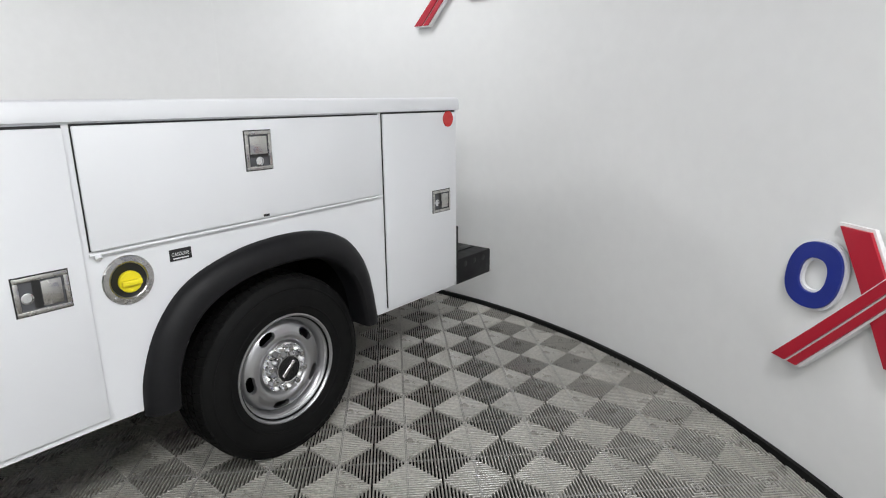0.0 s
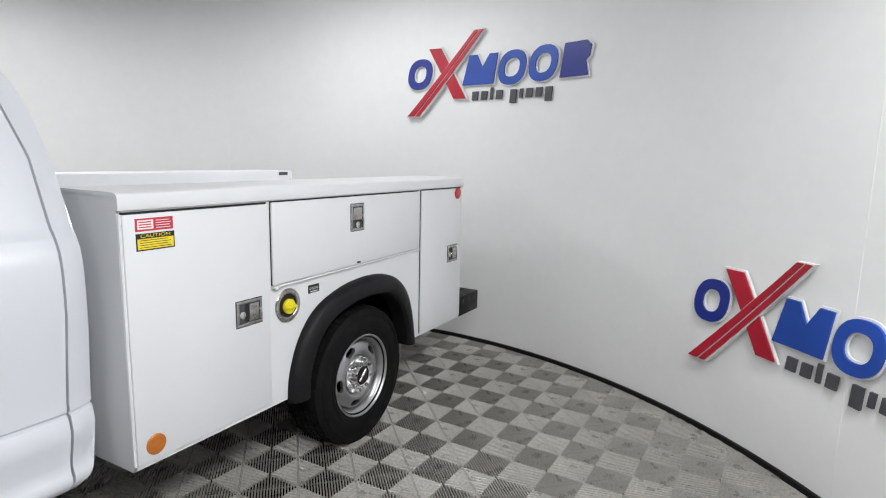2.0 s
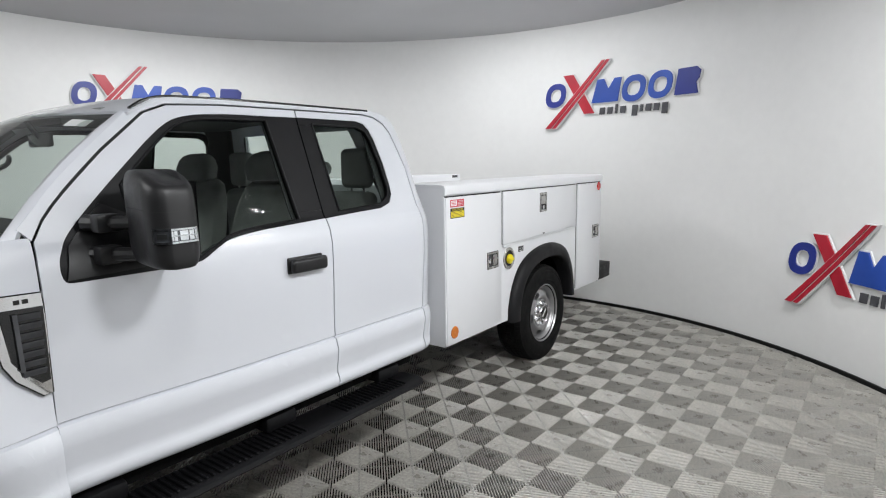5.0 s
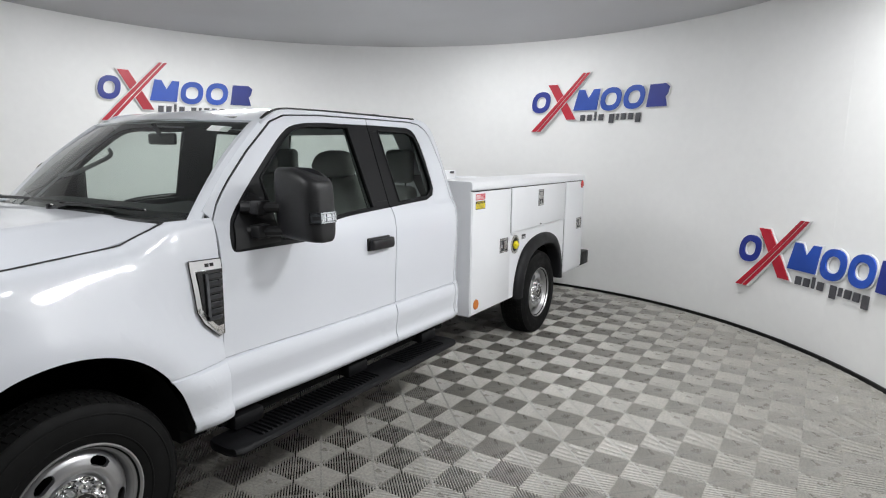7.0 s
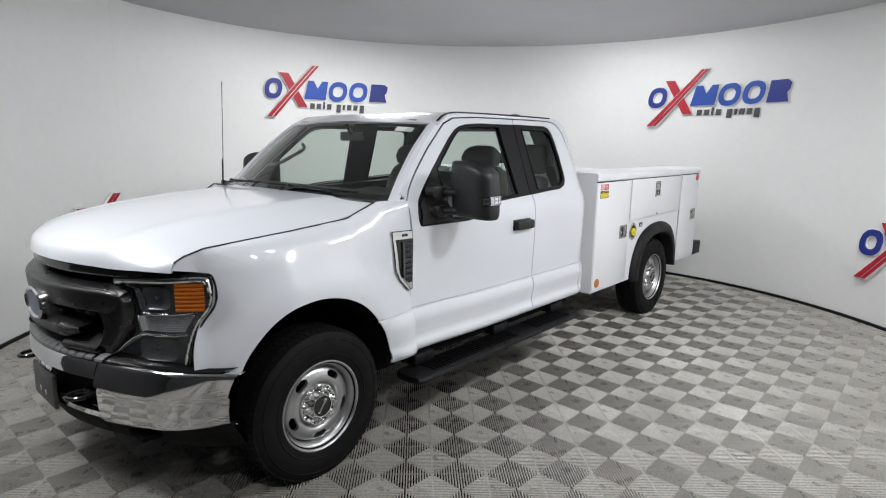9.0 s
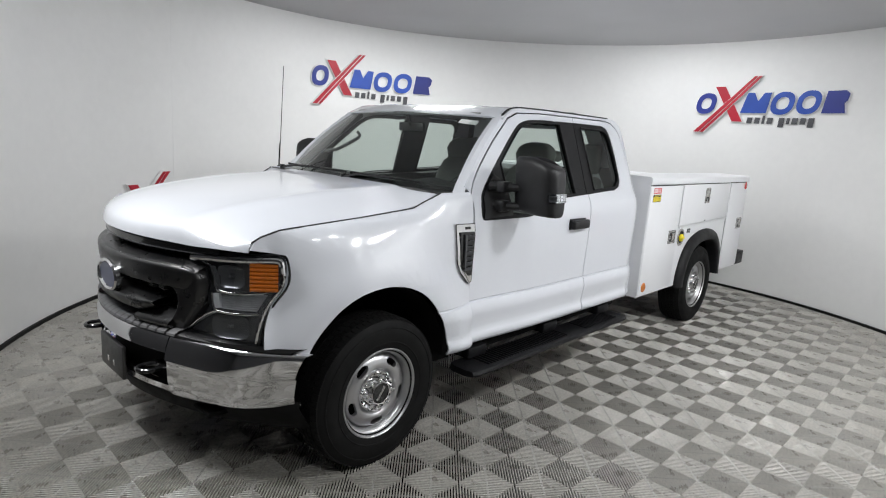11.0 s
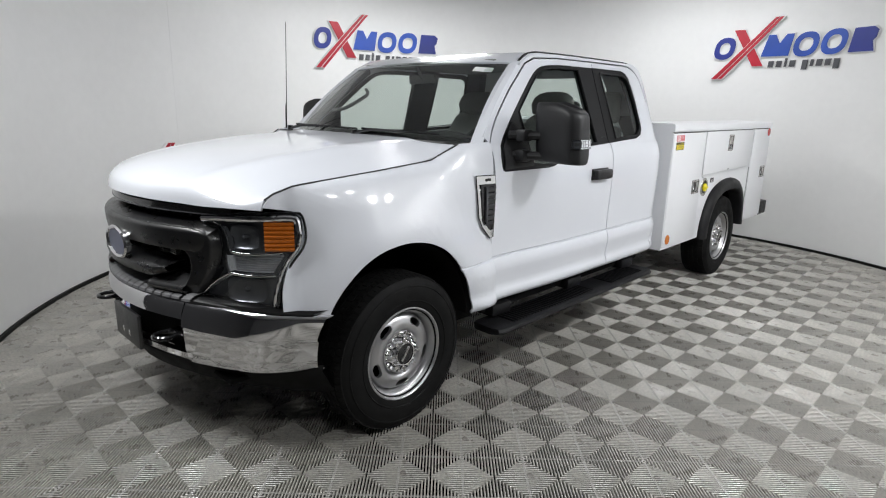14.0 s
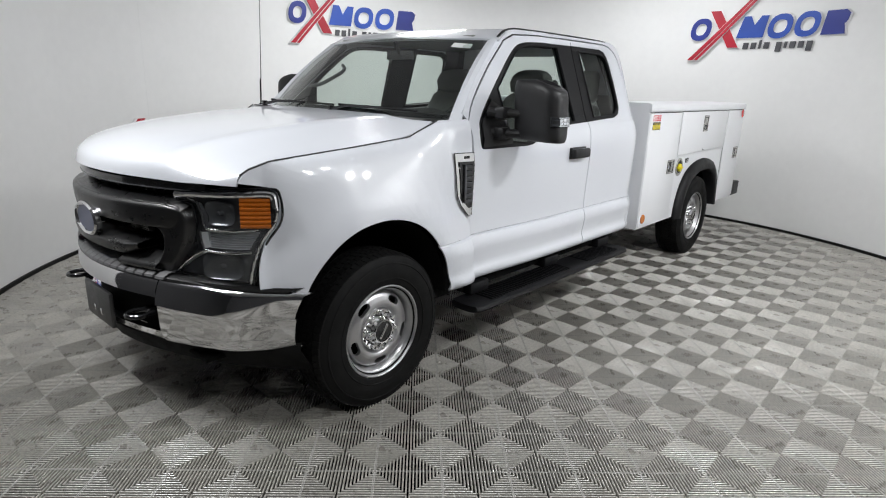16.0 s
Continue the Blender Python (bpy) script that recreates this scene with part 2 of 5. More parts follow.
def sheet(outline, place, cuts1=(), cuts2=()):
    """A panel: a flat outline of (a, b), cut along a and b, and then set in space by place(a, b)."""
    from mathutils.geometry import tessellate_polygon
    bm = bmesh.new()
    vs = [bm.verts.new((a, b, 0)) for a, b in outline]
    for t in tessellate_polygon([[Vector((a, b, 0)) for a, b in outline]]):
        try:
            bm.faces.new([vs[i] for i in t])
        except ValueError:
            pass
    for axis, cuts in ((0, cuts1), (1, cuts2)):
        for c in cuts:
            co, no = Vector((0, 0, 0)), Vector((0, 0, 0))
            co[axis], no[axis] = c, 1
            bmesh.ops.bisect_plane(bm, geom=bm.verts[:] + bm.edges[:] + bm.faces[:], plane_co=co, plane_no=no, dist=1e-5)
    for v in bm.verts:
        v.co = Vector(place(v.co.x, v.co.y))
    return bm


def span(a, b, n):
    return [a + (b - a) * i / n for i in range(n + 1)]


# ---- the booth ----
def on_wall(deg, z, inset=0.0):
    a = radians(deg)
    return (CX + (RW - inset) * math.cos(a), CY + (RW - inset) * math.sin(a), z)


A0, A1 = -14.0, 258.0          # the arc of the round wall; it is open between A1 and A0


def arc_band(r0, r1, z0, z1, a0, a1, n):
    rows = []
    for d in span(a0, a1, n):
        c, s = math.cos(radians(d)), math.sin(radians(d))
        rows.append([(CX + r * c, CY + r * s, z) for r, z in ((r0, z0), (r0, z1), (r1, z1), (r1, z0))])
    bm = loft(rows, close_v=True)
    bm.verts.ensure_lookup_table()
    k = len(bm.verts)
    bm.faces.new([bm.verts[i] for i in range(4)])
    bm.faces.new([bm.verts[k - 1 - i] for i in range(4)])
    return bm


wall = part("wall_round", arc_band(RW, RW + 0.12, -0.02, HW + 0.1, A0, A1, 150), WALL, smooth=20)
tagged(wall, "smooth curved white painted booth wall", "wall", kind="structure")
base = part("baseboard", arc_band(RW - 0.022, RW - 0.001, -0.02, 0.028, A0, A1, 150), BASE, smooth=20)
tagged(base, "thin black rubber base strip along the curved wall", "baseboard", kind="structure")


for d in (40.0, 121.0, 202.0):
    joint = part("wall_joint", arc_band(RW - 0.0016, RW + 0.001, 0.03, HW, d - 0.05, d + 0.05, 2), WALL, smooth=0)
    tagged(joint, "faint upright joint between white wall panels", "joint", kind="structure")


def straight_wall(name, p, q, label):
    d = Vector((q[0] - p[0], q[1] - p[1], 0))
    n = Vector((-d.y, d.x, 0)).normalized() * 0.12
    bm = bmesh.new()
    lo = [bm.verts.new((x, y, -0.02)) for x, y in (p, q, (q[0] - n.x, q[1] - n.y), (p[0] - n.x, p[1] - n.y))]
    hi = [bm.verts.new((v.co.x, v.co.y, HW + 0.1)) for v in lo]
    for i in range(4):
        bm.faces.new((lo[i], lo[(i + 1) % 4], hi[(i + 1) % 4], hi[i]))
    bm.faces.new(lo)
    bm.faces.new(hi)
    tagged(part(name, bm, HALL, smooth=0), label, "wall", kind="structure")


E1, E2 = on_wall(A0, 0)[:2], on_wall(A1, 0)[:2]
OUTX, OUTY = 0.53 * 4.4, -0.848 * 4.4
F1, F2 = (E1[0] + OUTX, E1[1] + OUTY), (E2[0] + OUTX, E2[1] + OUTY)
# unseen walls added round the opening; they keep stray light low
straight_wall("wall_east", F1, E1, "unseen black wall added beside the booth opening")
straight_wall("wall_west", E2, F2, "unseen black wall added beside the booth opening")
straight_wall("wall_south", F2, F1, "unseen black wall added to close the booth opening")

ceil = bmesh.new()
ring = [on_wall(d, HW, -0.06)[:2] for d in span(A0, A1, 120)] + [F2, F1]
ceil.faces.new([ceil.verts.new((x, y, HW)) for x, y in ring])
top = bmesh.ops.extrude_face_region(ceil, geom=ceil.faces[:])
for v in top["geom"]:
    if isinstance(v, bmesh.types.BMVert):
        v.co.z += 0.08
tagged(part("ceiling", ceil, CEIL, smooth=0), "flat matt grey ceiling over the booth", "ceiling", kind="structure")

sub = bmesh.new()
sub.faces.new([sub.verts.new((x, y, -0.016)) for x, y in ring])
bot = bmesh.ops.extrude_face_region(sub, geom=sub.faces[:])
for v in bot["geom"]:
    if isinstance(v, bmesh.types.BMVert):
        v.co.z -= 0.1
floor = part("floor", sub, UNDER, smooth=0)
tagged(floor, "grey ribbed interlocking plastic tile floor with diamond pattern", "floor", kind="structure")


# ---- wall signs: crossed bars, rings and blocks ----


def sign(angle0, dz, name="wall_sign"):
    """A cut-out sign whose foot stands at angle0."""
    def place(depth):
        return lambda s, z: on_wall(angle0 - s / (RW * math.pi / 180), z + dz, depth)
    x0, y0, z0 = on_wall(angle0 - 12, 1.95 + dz, 0.0)
    ob = empty(name, x0, y0, z0)
    tagged(ob, "blue and red cut-out wall sign with white edges", "sign", group="wall signs", kind="thing")

    def plate(nm, outline, material, depth, thick):
        lo = min(p[0] for p in outline)
        hi = max(p[0] for p in outline)
        bm = sheet(outline, place(depth), cuts1=span(lo, hi, max(2, int((hi - lo) / 0.08)))[1:-1])
        c = on_wall(angle0 - 12, 0)
        return part(nm, bm, material, ob, thick=thick, smooth=0, out=(CX - c[0], CY - c[1], 0))

    def ringed(nm, cx, cz, rx, rz, wx, wz, material, depth, thick, lean=0.16):
        n = 40
        rows = []
        for i in range(n):
            a = 2 * math.pi * i / n
            row = []
            for fx, fz in ((rx, rz), (rx - wx, rz - wz)):
                c = math.copysign(abs(math.cos(a)) ** 0.85, math.cos(a))
                s = math.copysign(abs(math.sin(a)) ** 0.85, math.sin(a))
                row.append(place(depth)(cx + fx * c + lean * fz * s, cz + fz * s))
            rows.append(row)
        bm = loft(rows, close_u=True)
        c = on_wall(angle0 - 12, 0)
        return part(nm, bm, material, ob, thick=thick, smooth=0, out=(CX - c[0], CY - c[1], 0))

    def grown(outline, d):
        cx = sum(p[0] for p in outline) / len(outline)
        cz = sum(p[1] for p in outline) / len(outline)
        n = len(outline)
        area = sum(outline[i][0] * outline[(i + 1) % n][1] - outline[(i + 1) % n][0] * outline[i][1] for i in range(n))
        sg = 1 if area > 0 else -1
        res = []
        for i in range(n):
            p, a, b = Vector(outline[i]), Vector(outline[i - 1]), Vector(outline[(i + 1) % n])
            e1, e2 = (p - a).normalized(), (b - p).normalized()
            n1, n2 = Vector((e1.y, -e1.x)) * sg, Vector((e2.y, -e2.x)) * sg
            k = n1 + n2
            res.append(tuple(p + k * (d / max(0.35, 1 + n1.dot(n2)))))
        return res

    bar1 = [(0.205, 2.548), (0.325, 2.548), (0.585, 2.118), (0.462, 2.118)]
    bar2a = [(0.668, 2.667), (0.706, 2.667), (0.062, 1.973), (-0.004, 1.973)]
    bar2b = [(0.720, 2.667), (0.758, 2.667), (0.118, 1.973), (0.076, 1.973)]
    bar2w = [(0.660, 2.672), (0.766, 2.672), (0.128, 1.966), (-0.016, 1.966)]
    m1 = [(0.546, 2.226), (0.612, 2.470), (0.690, 2.470), (0.742, 2.365), (0.812, 2.470), (0.893, 2.470), (0.853, 2.226)]
    r1 = [(1.491, 2.226), (1.530, 2.472), (1.725, 2.472), (1.768, 2.435), (1.752, 2.362), (1.722, 2.330), (1.745, 2.226)]
    for nm, o, mt in (("block", m1, BLUE), ("block", r1, NAVY)):
        plate("edge", grown(o, 0.010), WHITEV, 0.022, 0.012)
        plate(nm, o, mt, 0.034, 0.011)
    for cx, cz, rx, rz, mt in ((0.112, 2.338, 0.120, 0.131, NAVY), (1.035, 2.343, 0.132, 0.134, BLUE), (1.333, 2.350, 0.132, 0.134, BLUE)):
        ringed("edge", cx, cz, rx + 0.010, rz + 0.010, 0.078, 0.082, WHITEV, 0.022, 0.012)
        ringed("ring", cx, cz, rx, rz, 0.058, 0.062, mt, 0.034, 0.011)
    plate("edge", grown(bar1, 0.010), WHITEV, 0.030, 0.016)
    plate("bar", bar1, LRED2, 0.042, 0.011)
    plate("edge", bar2w, WHITEV, 0.046, 0.030)
    plate("bar", bar2a, LRED2, 0.056, 0.009)
    plate("bar", bar2b, LRED2, 0.056, 0.009)
    s = 0.635
    for w, lo, hi in ((0.078, 2.100, 2.172), (0.078, 2.100, 2.172), (0.045, 2.100, 2.198), (0.080, 2.100, 2.172), (-0.045, 0, 0),
                      (0.078, 2.064, 2.172), (0.050, 2.100, 2.172), (0.080, 2.100, 2.172), (0.078, 2.100, 2.172), (0.080, 2.064, 2.172)):
        if w < 0:
            s -= w
            continue
        plate("small_bar", [(s, lo), (s + 0.008, hi), (s + w - 0.012, hi), (s + w - 0.020, lo)], GREY, 0.022, 0.014)
        s += w + 0.013
    return ob


sign(93.9, 0.01)
sign(93.9 - 40.0, -1.52)
sign(93.9 + 80.2, 0.05)
sign(93.9 + 120.5, -1.52)


# ---- the truck: white extended-cab pickup with a service body; nose towards -y ----
XC = -0.98                      # its middle plane
HUB_R, HUB_F, HUBZ, TYRE_R = 0.030, -4.195, 0.387, 0.390
LONG, TALL = 0.984, 1.0
truck = empty("pickup_truck", XC, -2.0, 0.0)
tagged(truck, "white extended-cab pickup truck with white steel service body", "truck", kind="thing")


def interp(x, xs, ys):
    return float(np.interp(x, xs, ys))


BZ = [0.46, 0.49, 0.505, 0.525, 0.545, 0.575, 0.60, 0.65, 0.70, 0.735, 0.754, 0.7595, 0.7635, 0.769, 0.80, 0.90, 1.02, 1.15, 1.24, 1.30, 1.345, 1.375, 1.40, 1.92]
BU = [0.955, 0.990, 1.010, 1.020, 1.020, 1.007, 1.006, 1.014, 1.020, 1.011, 1.004, 0.990, 0.990, 1.000, 0.998, 1.000, 1.006, 1.010, 1.008, 0.998, 0.978, 0.958, 0.948, 0.762]


def draw_in(y):
    """The sides draw in a little where the wing meets the front door."""
    return 0.030 * math.exp(-((y + 3.48) / 0.42) ** 2)


def side_u(y, z):
    """Half width of the cab side at y and z."""
    u = interp(z, BZ, BU) - draw_in(y)
    if y > -1.63:
        u -= 2.2 * (y + 1.63) ** 2
    return u


SEAM_Y = [-5.2, -4.87, -4.80, -4.70, -4.35, -3.92, -3.80, -3.74, -3.5]
SEAM_Z = [1.10, 1.170, 1.215, 1.245, 1.278, 1.315, 1.365, 1.395, 1.40]


def nose_u(y):
    d = max(0.0, -4.30 - y)
    return -0.92 * d * d


def fender_u(y, z):
    """Half width of the front wing: rolls in to the bonnet seam and narrows to the nose."""
    zs = interp(y, SEAM_Y, SEAM_Z)
    t = min(1.0, max(0.0, (zs - z) / 0.30))
    roll = math.sqrt(max(0.0, 1 - (1 - t) ** 2))
    inner = interp(y, [-4.87, -4.7, -4.3, -3.85, -3.55], [0.803, 0.822, 0.862, 0.862, 0.932])
    k = min(1.0, max(0.0, (y + 3.95) / 0.30))
    body = interp(max(0.80, min(z, 1.2)), BZ, BU) * (1 - k) + interp(min(z, 1.2), BZ, BU) * k
    outer = max(body + nose_u(y), inner + 0.012)
    waist = math.exp(-((y - HUB_F) / 0.45) ** 2)
    u = inner + (outer - 0.036 * waist - draw_in(y) - inner) * roll
    # the lip swells round the wheel
    r = math.hypot(y - HUB_F, (z - 0.42) * 1.05)
    u += 0.056 * math.exp(-((r - 0.56) / 0.15) ** 2)
    return u


def back(y):
    """The rear pillar stands a little deeper than the door edge, and so does the front door's leading edge."""
    return y + 0.035 * min(1.0, max(0.0, (y + 1.72) / 0.15)) + 0.034 * math.exp(-((y + 3.60) / 0.12) ** 2)


def side(fn, s=1):
    return lambda y, z: (XC + s * fn(y, z), back(y), z)


ZCUTS = [0.505, 0.525, 0.545, 0.56, 0.575, 0.60, 0.65, 0.675, 0.70, 0.735, 0.754, 0.7595, 0.7635, 0.769, 0.78, 0.80, 0.85, 0.93, 1.02, 1.1, 1.16, 1.2, 1.24, 1.27, 1.3, 1.325, 1.345, 1.36, 1.375, 1.39, 1.41, 1.5, 1.6, 1.7, 1.8]
ARCH = [(-3.735, 0.49), (-3.75, 0.58), (-3.79, 0.69), (-3.85, 0.79), (-3.94, 0.875), (-4.05, 0.93), (-4.17, 0.957), (-4.29, 0.957), (-4.39, 0.935), (-4.475, 0.885), (-4.54, 0.815), (-4.59, 0.735), (-4.615, 0.668)]
ARCH = smooth_line(ARCH, 4)
HL_EDGE = smooth_line([(-4.79, 0.690), (-4.78, 0.80), (-4.745, 0.905), (-4.70, 0.98), (-4.685, 1.06), (-4.69, 1.125), (-4.72, 1.142)], 4)
FENDER = [(-3.573, 0.50), *ARCH, *HL_EDGE, (-4.84, 1.165), *[(y, interp(y, SEAM_Y, SEAM_Z)) for y in (-4.80, -4.75, -4.70, -4.6, -4.5, -4.35, -4.2, -4.05, -3.92, -3.86, -3.80, -3.74)], (-3.573, 1.40)]
DOOR_IN = [(-2.283, 1.855), *smooth_line([(-2.5, 1.853), (-2.7, 1.85), (-2.88, 1.833), (-3.0, 1.780), (-3.2, 1.610), (-3.40, 1.425), (-3.46, 1.355), (-3.487, 1.30), (-3.475, 1.246), (-3.42, 1.238)], 4),
           *smooth_line([(-3.05, 1.240), (-2.97, 1.252), (-2.90, 1.290), (-2.83, 1.320), (-2.70, 1.338), (-2.5, 1.350), (-2.283, 1.360)], 3)]
DOOR_OUT = [(-3.567, 0.50), (-3.567, 1.30), (-3.555, 1.385), (-3.50, 1.45), (-3.24, 1.685), (-3.05, 1.835), (-2.95, 1.872), (-2.7, 1.886), (-2.283, 1.89)]
DOOR_F = DOOR_OUT + DOOR_IN + [(-2.283, 0.50)]
REAR_IN = [(-2.276, 1.360), (-2.05, 1.372), (-1.86, 1.380), (-1.775, 1.405), (-1.740, 1.450), (-1.735, 1.50), (-1.738, 1.632), (-1.755, 1.75), (-1.775, 1.808), (-1.805, 1.842), (-1.86, 1.857), (-2.276, 1.857)]
REAR_OUT = [(-2.276, 1.89), (-1.80, 1.892), (-1.71, 1.880), (-1.66, 1.845), (-1.63, 1.80), (-1.585, 1.60), (-1.578, 1.336), (-1.578, 1.10), (-1.59, 0.80), (-1.60, 0.52), (-1.61, 0.50)]
DOOR_R = [(-2.276, 0.50)] + REAR_IN + REAR_OUT
QUARTER = [(-1.602, 0.50), (-1.592, 0.52), (-1.582, 0.80), (-1.570, 1.10), (-1.570, 1.336), (-1.577, 1.60), (-1.622, 1.803), (-1.652, 1.851), (-1.706, 1.888), (-1.80, 1.900), (-2.276, 1.898),
           (-2.7, 1.894), (-2.955, 1.88), (-3.058, 1.842), (-3.248, 1.692), (-3.508, 1.457), (-3.563, 1.39), (-3.572, 1.40), (-3.60, 1.43), (-3.285, 1.70), (-3.12, 1.838), (-2.985, 1.905), (-2.75, 1.918), (-2.3, 1.922), (-1.74, 1.922),
           (-1.67, 1.915), (-1.62, 1.893), (-1.585, 1.86), (-1.543, 1.765), (-1.50, 1.58), (-1.488, 1.33), (-1.485, 1.0), (-1.495, 0.76), (-1.50, 0.70), (-1.515, 0.56), (-1.54, 0.52)]

for s in (1, -1):
    o = (s, 0, 0)
    part("front_fender", sheet(FENDER, side(fender_u, s), cuts1=span(-4.85, -3.6, 42), cuts2=ZCUTS + [1.22, 1.255]), PAINT, truck, thick=0.012, out=o)
    d1 = part("front_door", sheet(DOOR_F, side(side_u, s), cuts1=span(-3.5, -2.4, 11), cuts2=ZCUTS), PAINT, truck, thick=0.012, out=o)
    d2 = part("rear_door", sheet(DOOR_R, side(side_u, s), cuts1=span(-2.2, -1.7, 5) + span(-1.66, -1.585, 4), cuts2=ZCUTS), PAINT, truck, thick=0.012, out=o)
    part("cab_side_frame", sheet(QUARTER, side(side_u, s), cuts1=span(-3.5, -1.8, 17) + span(-1.66, -1.49, 10), cuts2=ZCUTS), PAINT, truck, thick=0.012, out=o)
    # black window surrounds
    G1 = [(-2.475, 1.833), *smooth_line([(-2.6, 1.832), (-2.75, 1.828), (-2.88, 1.812), (-2.98, 1.760), (-3.15, 1.612), (-3.205, 1.562)], 3), (-3.19, 1.27),
          *smooth_line([(-3.05, 1.257), (-2.97, 1.270), (-2.89, 1.308), (-2.82, 1.337), (-2.70, 1.355), (-2.44, 1.370)], 3)]
    sur = DOOR_IN + [(-2.283, 1.40), (-2.4423, 1.40)] + G1[::-1] + [(-2.4424, 1.401), (-2.283, 1.401)]
    inset = side(lambda y, z: side_u(y, z) - 0.004, s)
    part("window_surround", sheet(sur, inset, cuts2=ZCUTS), SEALS, d1, thick=0.02, out=o)
    part("window_glass", sheet(G1, side(lambda y, z: side_u(y, z) - 0.013, s), cuts2=ZCUTS), GLASS, d1, out=o)
    G2 = [(-2.19, 1.825), (-1.87, 1.822), (-1.815, 1.800), (-1.790, 1.760), (-1.765, 1.63), (-1.757, 1.49), (-1.775, 1.445), (-1.84, 1.405), (-2.17, 1.388)]
    sur2 = REAR_IN + [(-2.276, 1.82), (-2.1901, 1.8205)] + G2 + [(-2.1902, 1.8195), (-2.276, 1.819)]
    part("window_surround", sheet(sur2, inset, cuts2=ZCUTS), SEALS, d2, thick=0.02, out=o)
    part("window_glass", sheet(G2, side(lambda y, z: side_u(y, z) - 0.013, s), cuts2=ZCUTS), PRIVACY, d2, out=o)
    for pane, dr in ((G1, d1), (G2, d2)):
        part("window_seal", tube([(XC + s * (side_u(y, z) - 0.001), y, z) for y, z in pane + pane[:1]], 0.0055, 8), SEALS, dr)
    # black roof drip moulding
    DR = [(-3.60, 1.43), (-3.285, 1.70), (-3.12, 1.838), (-2.985, 1.905), (-2.75, 1.918), (-2.3, 1.922), (-1.74, 1.922)]
    part("roof_moulding", tube([(XC + s * (side_u(y, z) - 0.006), back(y), z - 0.004) for y, z in smooth_line(DR, 6)][13 if s > 0 else 24:], 0.0085, 8), GLOSSBLACK, truck)
    # outer door pull
    hb = bmesh.new()
    hx = XC + s * 1.008
    add_box(hb, min(hx, hx + s * 0.012), max(hx, hx + s * 0.012), -2.565, -2.358, 1.128, 1.204, 0.006)
    add_box(hb, min(hx + s * 0.01, hx + s * 0.048), max(hx + s * 0.01, hx + s * 0.048), -2.560, -2.350, 1.132, 1.196, 0.016, 3)
    part("door_handle", hb, MTRIM, d1, "black plastic door pull")

# roof skin
rows = []
for y in (-3.12, -3.09, -3.0, -2.9, -2.6, -2.2, -1.95, -1.82, -1.74, -1.69, -1.65, -1.62, -1.595, -1.575):
    ze = interp(y, [-3.12, -2.985, -2.75, -2.3, -1.74, -1.67, -1.62, -1.575], [1.838, 1.905, 1.918, 1.922, 1.922, 1.912, 1.890, 1.835])
    crown = interp(y, [-3.12, -3.0, -2.6, -1.9, -1.74, -1.66], [0.012, 0.012, 0.014, 0.016, 0.016, 0.016])
    ue = interp(ze, BZ, BU)
    row = []
    for k in range(-14, 15):
        f = k / 14
        front = (1 - f * f) * 0.10 * max(0.0, min(1.0, (-2.6 - y) / 0.5))
        z = ze - 0.004 + crown * (1 - abs(f) ** 9) + 0.002 * math.cos(f * 22) * (abs(f) < 0.75) * (y < -1.75) * (y > -3.0)
        row.append((XC + f * ue, y - front, z))
    rows.append(row)
part("roof", loft(rows), PAINT, truck, thick=0.012, out=(0, 0, 1))
# low black antenna fin on the roof
part("roof_fin", loft([[(XC + 0.52 + a * 0.022 * w, -1.95 + t * 0.16, 1.938 + h) for a, h in ((-1, -0.004), (-0.5, 0.011 * w + 0.002), (0, 0.015 * w + 0.002), (0.5, 0.011 * w + 0.002), (1, -0.004))]
                       for t, w in ((0, 0.1), (0.2, 0.7), (0.5, 1.0), (0.8, 0.9), (1.0, 0.2))]), TRIM, truck)

# windscreen
rows = []
for t in span(0, 1, 8):
    row = []
    for k in range(-12, 13):
        f = k / 12
        uw = 0.845 + (0.715 - 0.845) * t
        y0 = -3.60 - 0.20 * (1 - f * f)
        y1 = -3.115 - 0.095 * (1 - f * f)
        z0 = 1.395 + 0.01 * (1 - f * f)
        z1 = 1.840 + 0.018 * (1 - f * f)
        bow = 0.025 * math.sin(math.pi * t)
        row.append((XC + f * uw, y0 + (y1 - y0) * t - bow * 0.6, z0 + (z1 - z0) * t + bow))
    rows.append(row)
ws = part("windscreen", loft(rows), SCREEN, truck, out=(0, -1, 0.5))
# black band round the windscreen
for t0, t1, nm in ((0.965, 1.0, "shade_band"), (0.0, 0.05, "cowl_band")):
    rr = []
    for t in (t0, t1):
        row = []
        for k in range(-12, 13):
            f = k / 12
            uw = 0.845 + (0.715 - 0.845) * t
            y0, y1 = -3.60 - 0.20 * (1 - f * f), -3.115 - 0.095 * (1 - f * f)
            z0, z1 = 1.395 + 0.01 * (1 - f * f), 1.840 + 0.018 * (1 - f * f)
            bow = 0.025 * math.sin(math.pi * t)
            row.append((XC + f * uw, y0 + (y1 - y0) * t - bow * 0.6 + 0.004, z0 + (z1 - z0) * t + bow - 0.004))
        rr.append(row)
    part(nm, loft(rr), GLOSSBLACK, ws)
part("inspection_sticker", sheet([(0.73, 0.83), (0.90, 0.83), (0.90, 0.90), (0.73, 0.90)], lambda f, t: (XC + f * (0.845 - 0.13 * t), -3.60 - 0.2 * (1 - f * f) + (0.485 + 0.105 * (1 - f * f)) * t - 0.015 * math.sin(math.pi * t) + 0.004, 1.395 + 0.01 * (1 - f * f) + (0.447 + 0.025 * (1 - f * f)) * t + 0.025 * math.sin(math.pi * t) - 0.003), [], []), WHITEV, ws)
